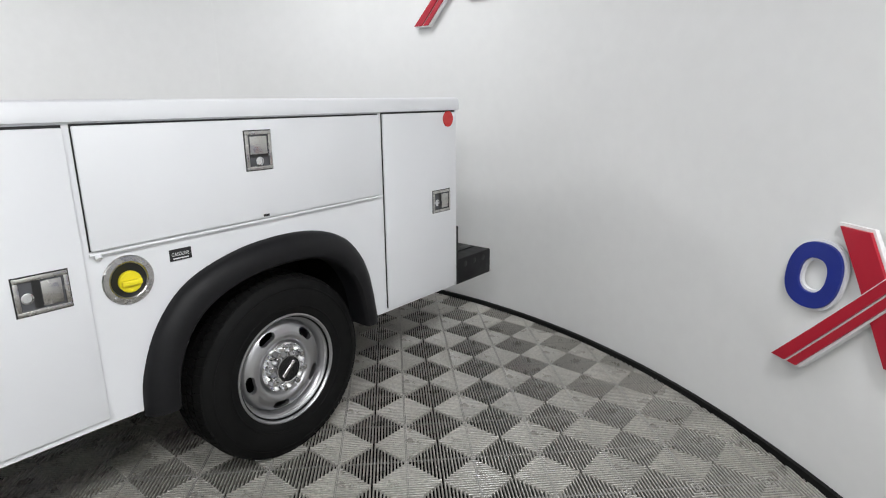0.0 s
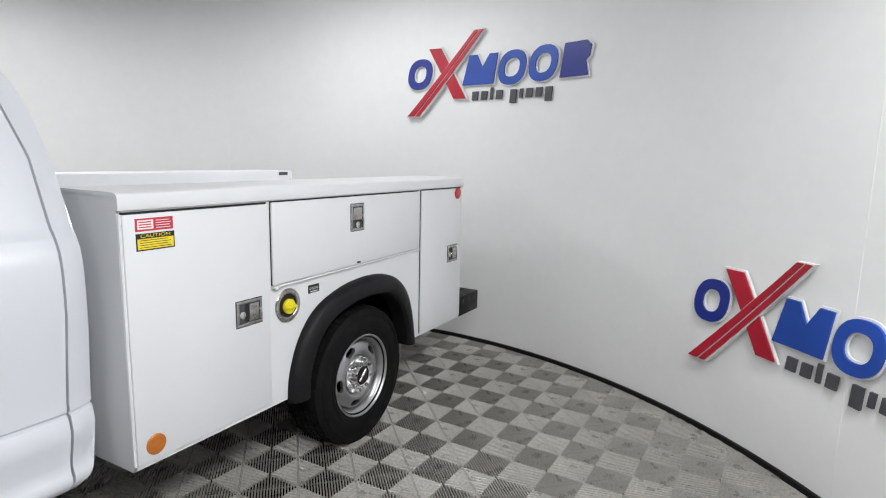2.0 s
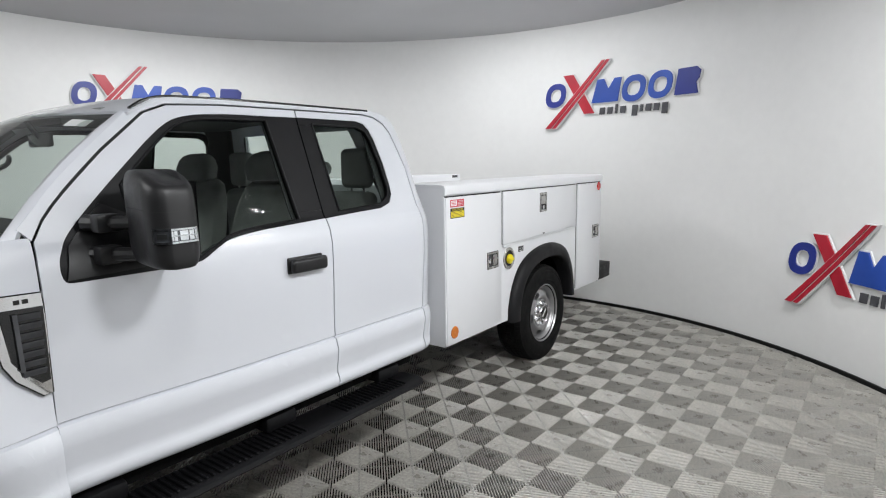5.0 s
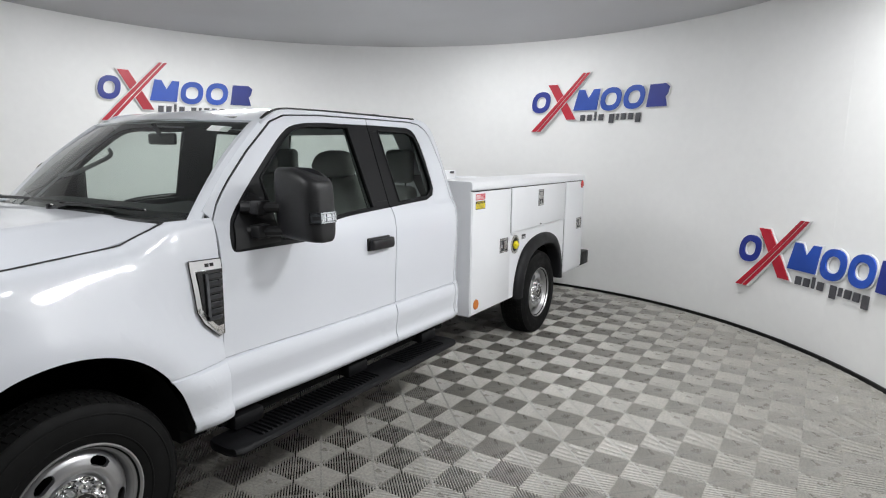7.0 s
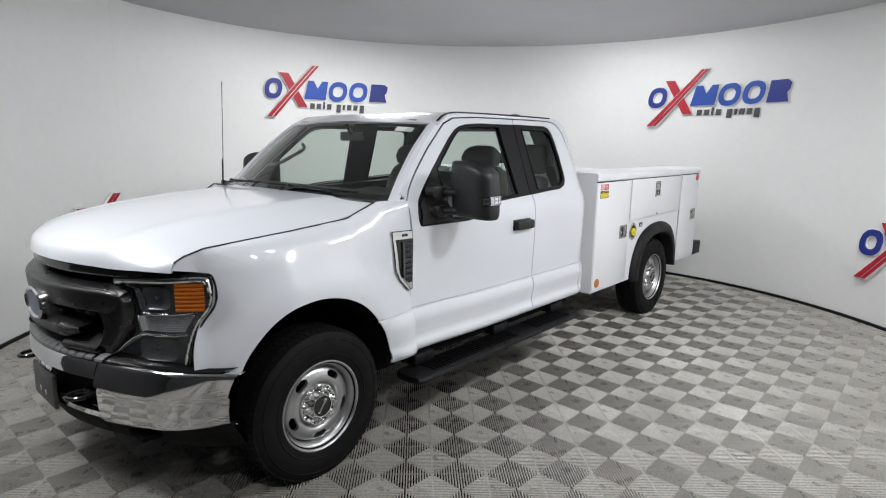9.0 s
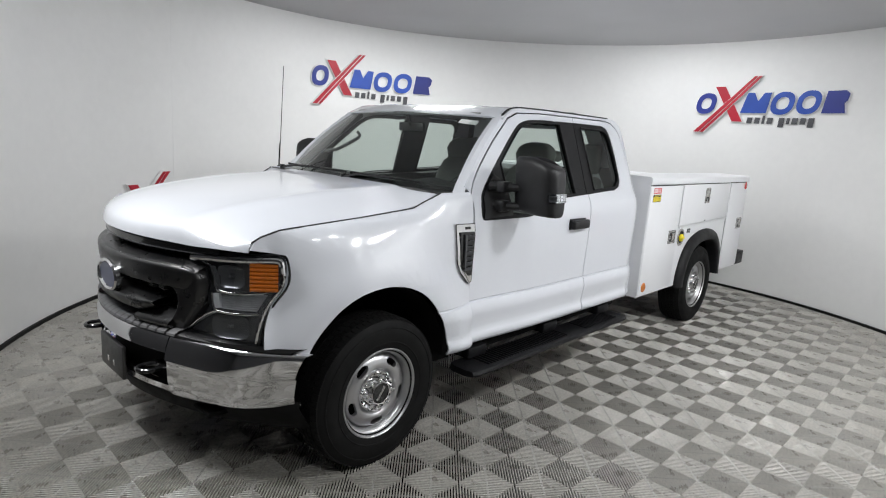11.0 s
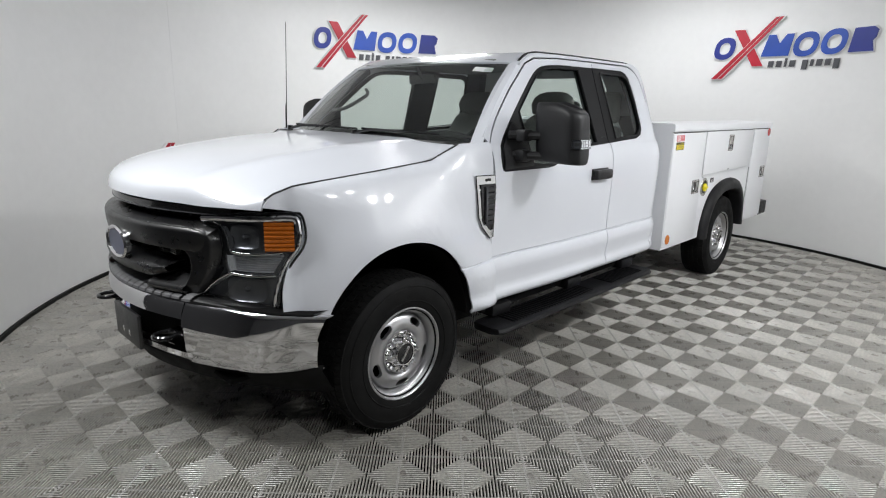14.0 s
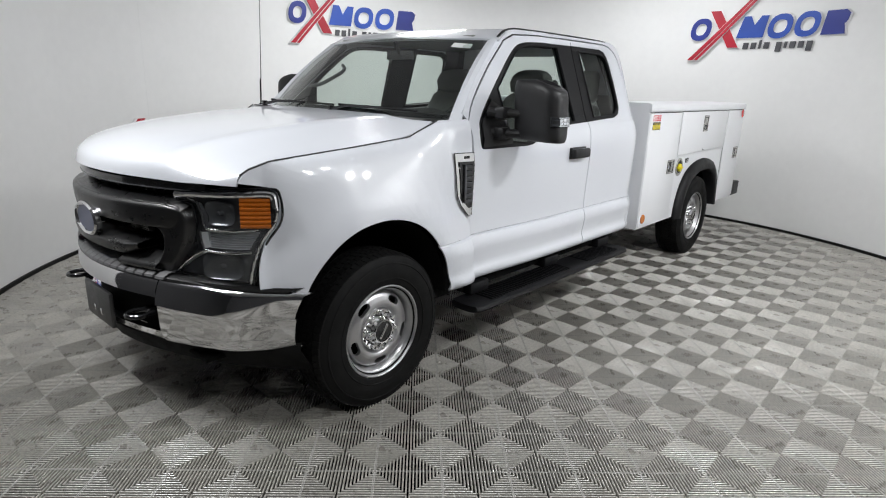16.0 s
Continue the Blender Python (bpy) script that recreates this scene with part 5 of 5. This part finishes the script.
for k in range(4):
    part("notice_line", box(XD + 0.0012, XD + 0.0016, -1.222, -1.162 - 0.004 * (k % 2), 1.354 + k * 0.009, 1.3565 + k * 0.009), WHITEV, st, smooth=0)
st = part("yellow_sticker", box(XD, XD + 0.0012, -1.302, -1.148, 1.276, 1.338), INK, truck, "yellow and black caution sticker", smooth=0)
part("sticker_panel", box(XD + 0.0012, XD + 0.0018, -1.297, -1.153, 1.281, 1.319), LYELLOW, st, smooth=0)
text_mesh("CAUTION", 0.017, 0.118, LYELLOW, st, tilted(XD + 0.0020, -1.225, 1.3285))
for k in range(4):
    part("notice_line", box(XD + 0.0018, XD + 0.0022, -1.288, -1.164 - 0.012 * (k % 2), 1.2865 + k * 0.0085, 1.2885 + k * 0.0085), INK, st, smooth=0)

# cargo bed between the compartments
part("bulkhead", box(XC - 0.625, XC + 0.625, -1.356, -1.335, 0.50, 1.478, 0.003), BEDPAINT, truck)
part("bed_floor", box(XC - 0.628, XC + 0.628, -1.34, 1.20, 0.82, 0.85), BEDPAINT, truck)
part("tailgate", box(XC - 0.62, XC + 0.62, 1.165, 1.20, 0.86, 1.42, 0.008), BEDPAINT, truck)
part("rail_label", box(XC - 0.6295, XC - 0.628, 1.06, 1.16, 1.452, 1.478), GREY, truck, smooth=0)
part("rear_sill", box(XC - 0.62, XC + 0.62, 1.18, 1.205, 0.52, 0.82, 0.004), BEDPAINT, truck)
# rear step bumper
rb = part("rear_step", box(XC - 0.985, XC + 0.985, 1.235, 1.590, 0.440, 0.590, 0.008), FLARE, truck, "black steel rear step bumper")
part("step_flange", box(XC - 0.995, XC + 0.995, 1.212, 1.250, 0.45, 0.790, 0.004), FLARE, rb)
for k in range(13):
    part("step_rib", box(XC - 0.86 + k * 0.14, XC - 0.80 + k * 0.14, 1.28, 1.56, 0.589, 0.597, 0.002), FLARE, rb)
for y, z in ((1.33, 0.55), (1.42, 0.55), (1.51, 0.55)):
    part("step_hole", revolve([(0.018, 0.0), (0.016, 0.001), (0.0005, 0.001)], 14, "x", (XC + 0.9852, y, z)), INK, rb)

# ---- running boards ----
rib = finish(box(-0.078, 0.078, -0.006, 0.006, 0, 0.012, 0.003, 1), "tread_rib", 30)
rib.materials.append(BOARD)
for s in (1, -1):
    rows = []
    for y, f in ((-3.615, 0.55), (-3.605, 0.85), (-3.575, 1.0), (-3.3, 1.0), (-2.6, 1.0), (-2.0, 1.0), (-1.74, 1.0), (-1.71, 0.85), (-1.70, 0.55)):
        uc, h = 1.015, 0.024 * (0.6 + 0.4 * f)
        rows.append([(XC + s * (uc + a * f), y, 0.372 + b * h) for a, b in ((-0.105, -0.6), (-0.095, -1.0), (0.06, -1.0), (0.10, -0.6), (0.112, 0.0), (0.105, 0.6), (0.092, 0.9), (-0.09, 0.9), (-0.105, 0.6))])
    bm = loft(rows, close_v=True)
    bm.verts.ensure_lookup_table()
    bm.faces.new([bm.verts[i] for i in range(9)])
    bm.faces.new([bm.verts[len(bm.verts) - 1 - i] for i in range(9)])
    rbd = part("running_board", bm, BOARD, truck, "black running board with ribbed treads")
    for y0, n in ((-3.44, 30), (-2.30, 16)):
        for k in range(n):
            ob = new("tread_rib", rib)
            ob.parent = rbd
            ob.matrix_parent_inverse = rbd.matrix_world.inverted()
            ob.matrix_basis = Matrix.Translation((XC + s * 1.015, y0 + k * 0.030, 0.3925))
    for y in (-3.42, -2.62, -1.86):
        bm = bmesh.new()
        a0, a1 = sorted((XC + s * 0.86, XC + s * 0.985))
        add_box(bm, a0, a1, y - 0.09, y + 0.09, 0.40, 0.475, 0.02)
        part("bracket", bm, BOARD, rbd)
    part("sill_trim", box(*sorted((XC + s * 0.80, XC + s * 0.93)), -3.55, -1.60, 0.42, 0.50, 0.015), DARK, truck)

# ---- towing mirrors ----
for s in (1, -1):
    MX, MY = (1.170, -3.222) if s > 0 else (1.185, -3.16)

    def skin(a, t, grow, z, s=s, MX=MX, MY=MY):
        """A point of the housing at the angle a round it and the height t of 0 to 1."""
        e = (1 - abs(2 * t - 1) ** 5) ** 0.35 if 0 < t < 1 else 0.05
        c, sn = math.cos(a), math.sin(a)
        k = 0.45
        px = math.copysign(abs(c) ** k, c) * (0.157 + grow) * (0.90 + 0.10 * e)
        py = math.copysign(abs(sn) ** k, sn) * (0.088 + grow) * (0.55 + 0.45 * e)
        if sn < 0:
            py *= 1.0 - 0.35 * (c * s > 0) * abs(c) ** 2
        z -= 0.050 * max(0.0, (px * s / 0.14 - 0.20) / 0.8) * t ** 4
        return (XC + s * (MX + 0.02 * (1 - t)) + px, MY + py - 0.175 * s * px, z)

    def shell(grow, z0, z1):
        rows = []
        for i in range(17):
            t = (1 - math.cos(math.pi * i / 16)) / 2
            z = z0 + (z1 - z0) * t
            rows.append([skin(2 * math.pi * j / 40, t, grow, z) for j in range(40)])
        bm = loft(rows, close_v=True)
        bm.verts.ensure_lookup_table()
        bm.faces.new([bm.verts[i] for i in range(40)])
        bm.faces.new([bm.verts[len(bm.verts) - 1 - i] for i in range(40)])
        return bm
    mir = part("towing_mirror", shell(0.0, 1.292, 1.616), MTRIM, truck, "large black telescoping towing mirror")
    part("mirror_seam", loft([[skin(2 * math.pi * j / 40, (z - 1.292) / 0.324, 0.001, z) for j in range(40)] for z in (1.487, 1.491)], close_v=True), INK, mir)
    # clear marker lamp round the outer corner
    def wrap(z0, z1, grow, a0, a1):
        return [[skin(radians(-90 + a if s > 0 else -90 - a), (z - 1.292) / 0.324, g, z) for a in span(a0, a1, 14)] for z, g in ((z0, 0.0), (z0, grow), (z1, grow), (z1, 0.0))]
    part("marker_lamp", loft(wrap(1.381, 1.429, 0.004, 34, 112)), HOUSING, mir, "clear and chrome marker lamp")
    for z0, z1, a0, a1 in ((1.380, 1.387, 34, 112), (1.423, 1.430, 34, 112), (1.380, 1.430, 32, 37), (1.380, 1.430, 74, 78), (1.380, 1.430, 109, 113), (1.403, 1.408, 78, 110)):
        part("marker_edge", loft(wrap(z0, z1, 0.0075, a0, a1)), CHROME, mir)
    for k in range(6):
        part("marker_facet", loft(wrap(1.389, 1.421, 0.0055 + 0.002 * (k % 2), 80 + 5 * k, 84 + 5 * k)), BRIGHT, mir)
    part("marker_insert", loft(wrap(1.397, 1.413, 0.0065, 42, 68)), INK, mir)
    part("marker_lens", loft(wrap(1.379, 1.431, 0.009, 32, 114)), LENS, mir)
    gl = [(XC + s * (MX + a * 0.108), MY + 0.098 - 0.175 * a * 0.108, z) for a, z in ((-1, 1.32), (1, 1.32), (1, 1.575), (-1, 1.575))]
    bm = bmesh.new()
    bm.faces.new([bm.verts.new(p) for p in gl])
    part("mirror_glass", bm, CHROME, mir)
    bm = bmesh.new()
    for z in (1.435, 1.325):
        tube([(XC + s * 0.93, -3.365, z), (XC + s * 1.0, -3.335, z), (XC + s * 1.10, MY - 0.03, z)], [0.03, 0.026, 0.024], 10, bm)
        add_box(bm, *sorted((XC + s * 0.975, XC + s * 1.035)), -3.37, -3.29, z - 0.032, z + 0.032, 0.010)
    part("mirror_arm", bm, MTRIM, mir)
    part("mirror_base", sheet([(-3.47, 1.25), (-3.20, 1.26), (-3.20, 1.45), (-3.30, 1.50), (-3.44, 1.36)], side(lambda y, z: side_u(y, z) + 0.010, s), cuts2=[1.3, 1.345, 1.375, 1.4]), MTRIM, mir, thick=0.02, out=(s, 0, 0))

# ---- cabin ----
def seat(name, xc, yb, group, wide=0.27):
    t = empty(name, xc, yb, 0.85)
    t.parent = truck
    t.matrix_parent_inverse = truck.matrix_world.inverted()

    def pad(nm, rowspec, mt=CLOTH):
        rows = []
        for y, z, w, th, ny, nz in rowspec:
            row = []
            for i in range(20):
                a = 2 * math.pi * i / 20
                c, sn = math.cos(a), math.sin(a)
                px = math.copysign(abs(c) ** 0.55, c) * w
                q = math.copysign(abs(sn) ** 0.6, sn) * th
                row.append((xc + px, y + ny * q, z + nz * q))
            rows.append(row)
        bm = loft(rows, close_v=True)
        bm.verts.ensure_lookup_table()
        bm.faces.new([bm.verts[i] for i in range(20)])
        bm.faces.new([bm.verts[len(bm.verts) - 1 - i] for i in range(20)])
        part(nm, bm, mt, t)
    pad("cushion", [(yb - 0.52, 0.90, wide * 0.85, 0.05, 0.2, 1), (yb - 0.48, 0.92, wide, 0.08, 0, 1), (yb - 0.25, 0.90, wide, 0.08, 0, 1), (yb - 0.02, 0.88, wide, 0.08, 0, 1), (yb + 0.03, 0.87, wide * 0.9, 0.05, 0, 1)])
    pad("backrest", [(yb - 0.06, 0.90, wide * 0.9, 0.07, 1, 0.2), (yb - 0.02, 1.0, wide, 0.10, 1, 0.2), (yb + 0.03, 1.2, wide, 0.095, 1, 0.2), (yb + 0.075, 1.40, wide * 0.92, 0.08, 1, 0.2), (yb + 0.10, 1.50, wide * 0.78, 0.065, 1, 0.2), (yb + 0.11, 1.535, wide * 0.6, 0.035, 1, 0.2)])
    pad("headrest", [(yb + 0.085, 1.525, 0.10, 0.03, 1, 0.1), (yb + 0.085, 1.545, 0.160, 0.066, 1, 0.1), (yb + 0.085, 1.61, 0.172, 0.074, 1, 0.1), (yb + 0.09, 1.660, 0.150, 0.064, 1, 0.1), (yb + 0.092, 1.688, 0.11, 0.050, 1, 0.1), (yb + 0.095, 1.700, 0.06, 0.025, 1, 0.1)])
    for k in (-0.06, 0.06):
        part("headrest_post", tube([(xc + k, yb + 0.09, 1.50), (xc + k, yb + 0.085, 1.58)], 0.006, 8), CHROME, t)


seat("front_seat", XC + 0.42, -2.27, "", 0.28)
seat("front_seat", XC - 0.36, -2.24, "", 0.29)
rs = empty("rear_bench", XC, -1.8, 0.8)
rs.parent = truck
rs.matrix_parent_inverse = truck.matrix_world.inverted()
part("bench_back", box(XC - 0.72, XC + 0.72, -1.74, -1.60, 0.85, 1.455, 0.05, 3), CLOTH, rs)
part("bench_cushion", box(XC - 0.72, XC + 0.72, -2.10, -1.66, 0.80, 0.95, 0.05, 3), CLOTH, rs)
for u, w, z0, z1 in ((0.585, 0.115, 1.475, 1.715), (0.205, 0.130, 1.550, 1.640), (-0.585, 0.115, 1.475, 1.715)):
    part("headrest", box(XC + u - w, XC + u + w, -1.705, -1.615, z0, z1, 0.040, 4), CLOTH, rs)
    for k in (-0.05, 0.05):
        part("headrest_post", tube([(XC + u + k, -1.66, 1.38), (XC + u + k, -1.66, z0 + 0.02)], 0.006, 8), CHROME, rs)
# dashboard with a hood over the dials
rows = []
for y, z, w in ((-3.70, 1.385, 0.80), (-3.50, 1.40, 0.84), (-3.30, 1.40, 0.86), (-3.20, 1.375, 0.86), (-3.17, 1.32, 0.86), (-3.20, 1.15, 0.86), (-3.26, 0.95, 0.86)):
    row = []
    for f in span(-1, 1, 24):
        hood = 0.035 * math.exp(-((f - 0.5) / 0.16) ** 2) if -3.45 < y < -3.18 else 0.0
        row.append((XC + f * w, y, z + hood))
    rows.append(row)
part("dashboard", loft(rows), CABIN, truck, thick=0.02, out=(0, 0, 1))
part("steering_wheel", tube([(XC + 0.42 + 0.19 * math.cos(a), -3.02 + 0.19 * math.sin(a) * 0.42, 1.28 + 0.19 * math.sin(a) * 0.90) for a in [2 * math.pi * i / 32 for i in range(33)]], 0.016, 10, caps=False), CABIN, truck)
bm = bmesh.new()
add_box(bm, XC + 0.34, XC + 0.50, -3.06, -3.0, 1.23, 1.33, 0.02)
add_box(bm, XC + 0.235, XC + 0.605, -3.045, -3.02, 1.265, 1.295, 0.008)
tube([(XC + 0.42, -3.04, 1.26), (XC + 0.42, -3.24, 1.18)], 0.035, 12, bm)
part("steering_hub", bm, CABIN, truck)
part("console", box(XC - 0.13, XC + 0.13, -3.22, -2.45, 0.75, 1.02, 0.03), CABIN, truck)
bm = bmesh.new()
add_box(bm, XC - 0.125, XC + 0.125, -3.16, -3.135, 1.72, 1.785, 0.012)
tube([(XC, -3.15, 1.76), (XC, -3.20, 1.84)], 0.012, 8, bm)
part("rear_view_mirror", bm, GLOSSBLACK, truck)
part("grab_handle", tube(smooth_line([(XC - 0.75, -3.36, 1.535), (XC - 0.69, -3.33, 1.54), (XC - 0.68, -3.28, 1.555), (XC - 0.68, -3.18, 1.60), (XC - 0.675, -3.10, 1.64), (XC - 0.68, -3.075, 1.665), (XC - 0.72, -3.06, 1.69)], 5), 0.013, 8), PADS, truck)
# linings
for s in (1, -1):
    LIN = [(-3.55, 0.55), (-3.55, 1.24), (-3.0, 1.245), (-2.88, 1.30), (-2.70, 1.335), (-1.80, 1.37), (-1.56, 1.37), (-1.56, 0.55)]
    part("door_lining", sheet(LIN, side(lambda y, z: interp(z, BZ, BU) - 0.07 - 0.25 * max(0, y + 1.75), s), cuts2=[0.7, 0.9, 1.1, 1.25, 1.3]), CABIN, truck, thick=0.01, out=(-s, 0, 0))
    part("pillar_lining", sheet([(-2.46, 1.33), (-2.20, 1.34), (-2.21, 1.86), (-2.48, 1.86)], side(lambda y, z: side_u(y, z) - 0.035, s), cuts2=[1.4, 1.6]), CABIN, truck, thick=0.008, out=(-s, 0, 0))
    part("pillar_lining", sheet([(-1.80, 1.37), (-1.57, 1.37), (-1.62, 1.87), (-1.85, 1.87), (-1.80, 1.80)], side(lambda y, z: interp(z, BZ, BU) - 0.04 - 0.2 * max(0, y + 1.75), s), cuts2=[1.4, 1.6]), CABIN, truck, thick=0.008, out=(-s, 0, 0))
    part("pillar_lining", tube([(XC + s * (side_u(-3.5, 1.45) - 0.05), -3.50, 1.42), (XC + s * (side_u(-3.2, 1.70) - 0.045), -3.24, 1.665), (XC + s * (side_u(-3.0, 1.84) - 0.05), -3.03, 1.835)], 0.032, 8), CABIN, truck)
rows = [[(XC + f * 0.765, y - 0.09 * (1 - f * f) * (y < -3.0), interp(y, [-3.07, -2.9, -1.7], [1.825, 1.862, 1.862]) + 0.03 * (1 - abs(f) ** 3)) for f in span(-1, 1, 16)] for y in (-3.07, -2.9, -2.6, -2.2, -1.70)]
part("headliner", loft(rows), CABIN, truck, thick=0.012, out=(0, 0, -1))
for u in (0.40, -0.40):
    part("sun_visor", box(XC + u - 0.22, XC + u + 0.22, -3.14, -2.98, 1.845, 1.865, 0.008), LINER, truck)
rows = [[(XC + f * 0.80, -1.535 - max(0, z - 1.35) * 0.28, z) for f in span(-1, 1, 6)] for z in (0.55, 1.36)]
part("back_lining", loft(rows), CABIN, truck, thick=0.01, out=(0, -1, 0))
for s in (1, -1):
    rows = [[(XC + s * u, -1.535 - max(0, z - 1.35) * 0.28, z) for u in (side_u(-1.9, z) - 0.06, side_u(-1.9, z) - 0.27)] for z in (1.36, 1.6, 1.87)]
    part("back_post_lining", loft(rows), CABIN, truck, thick=0.01, out=(0, -1, 0))

# the truck's length and height, set over the rear axle
truck.scale = (1.0, LONG, TALL)
truck.location.y *= LONG


# ---- floor tiles: ribs of real depth, laid in quarters so that they ring every corner ----
TS, NRIB = 0.40, 20
TILE_O, TILE_TURN = (0.419, -2.932), radians(-0.99)


def tile_geometry():
    """Faces of one tile, as quads with a material index: 0 ribs, 1 seam strips."""
    quads = []
    h = TS / 2
    q = h / math.sqrt(2)                # half diagonal of a quarter
    pitch = 2 * q / NRIB
    w = pitch * 0.48
    for sx, sy in ((1, 1), (-1, -1), (1, -1), (-1, 1)):
        c = Vector((sx * h / 2, sy * h / 2, 0))
        r = Vector((1, -1, 0)).normalized() if sx == sy else Vector((1, 1, 0)).normalized()
        p = Vector((-r.y, r.x, 0))
        for i in range(NRIB):
            s0 = -q + pitch * i + (pitch - w) / 2
            s1 = s0 + w
            m, hw = (s0 + s1) / 2, w / 2
            arch = [(m + hw * e, -0.0001 - 0.85 * hw * (1 - math.sqrt(1 - e * e))) for e in (-0.985, -0.93, -0.82, -0.66, -0.45, -0.2, 0.2, 0.45, 0.66, 0.82, 0.93, 0.985)]
            prof = [(s0, -0.0155), (s0, -0.0034), *arch, (s1, -0.0034), (s1, -0.0155)]
            pts = []
            for t, z in prof:
                l = max(0.0, q - abs(t) - 0.0002)
                pts.append((c + p * t - r * l + Vector((0, 0, z)), c + p * t + r * l + Vector((0, 0, z))))
            for (a, b), (d, e) in zip(pts, pts[1:]):
                quads.append(((a, b, e, d), 0))
        z = Vector((0, 0, -0.0006))
        for k0, k1 in ((-0.0047, -0.0011), (0.0011, 0.0047)):
            quads.append(((c + p * (q - 0.004) + r * k0 + z, c + p * (q - 0.004) + r * k1 + z, c - p * (q - 0.004) + r * k1 + z, c - p * (q - 0.004) + r * k0 + z), 1))
    return quads


QUADS = tile_geometry()


def tiles_mesh(name, mats, keep=None):
    verts, faces, idx = [], [], []
    for m in mats:
        for q, mi in QUADS:
            if keep:
                c = m @ ((q[0] + q[2]) / 2)
                if not keep(c.x, c.y, 0.09):
                    continue
            k = len(verts)
            verts.extend([tuple(m @ v) for v in q])
            faces.append((k, k + 1, k + 2, k + 3))
            idx.append(mi)
    me = bpy.data.meshes.new(name)
    me.from_pydata(verts, [], faces)
    me.materials.append(RIB)
    me.materials.append(SEAM)
    me.polygons.foreach_set("material_index", idx)
    return me


def inside_booth(x, y, more):
    if math.hypot(x - CX, y - CY) < RW + more:
        return True
    ux, uy = 0.53, -0.848
    ex, ey = E1[0] - E2[0], E1[1] - E2[1]
    wide = math.hypot(ex, ey)
    nx, ny = ex / wide, ey / wide
    along = (x - E2[0]) * ux + (y - E2[1]) * uy
    across = (x - E2[0]) * nx + (y - E2[1]) * ny - along * (ux * nx + uy * ny)
    return -0.2 < along < 4.4 + more and -more < across < wide + more


spots = []
for i in range(-25, 26):
    for j in range(-25, 26):
        p = Matrix.Rotation(TILE_TURN, 4, "Z") @ Vector((i * TS, j * TS, 0))
        x, y = TILE_O[0] + p.x, TILE_O[1] + p.y
        if inside_booth(x, y, 0.29):
            spots.append((x, y))
# the strip beside and before the truck, where the walk passes, is laid tile by tile
spots.sort(key=lambda p: math.hypot((p[0] - 0.55) * 1.0, max(0.0, abs(p[1] + 2.6) - 2.4)) + (0.0 if inside_booth(*p, -0.29) else 50.0))
one = tiles_mesh("tile", [Matrix()])
for x, y in spots[:296]:
    ob = new("tile", one)
    ob.parent = floor
    ob.matrix_local = Matrix.Translation((x, y, 0)) @ Matrix.Rotation(TILE_TURN, 4, "Z")
rest = new("far_tiles", tiles_mesh("far_tiles", [Matrix.Translation((x, y, 0)) @ Matrix.Rotation(TILE_TURN, 4, "Z") for x, y in spots[296:]], inside_booth))
rest.parent = floor
rest["kind"] = "stuff"
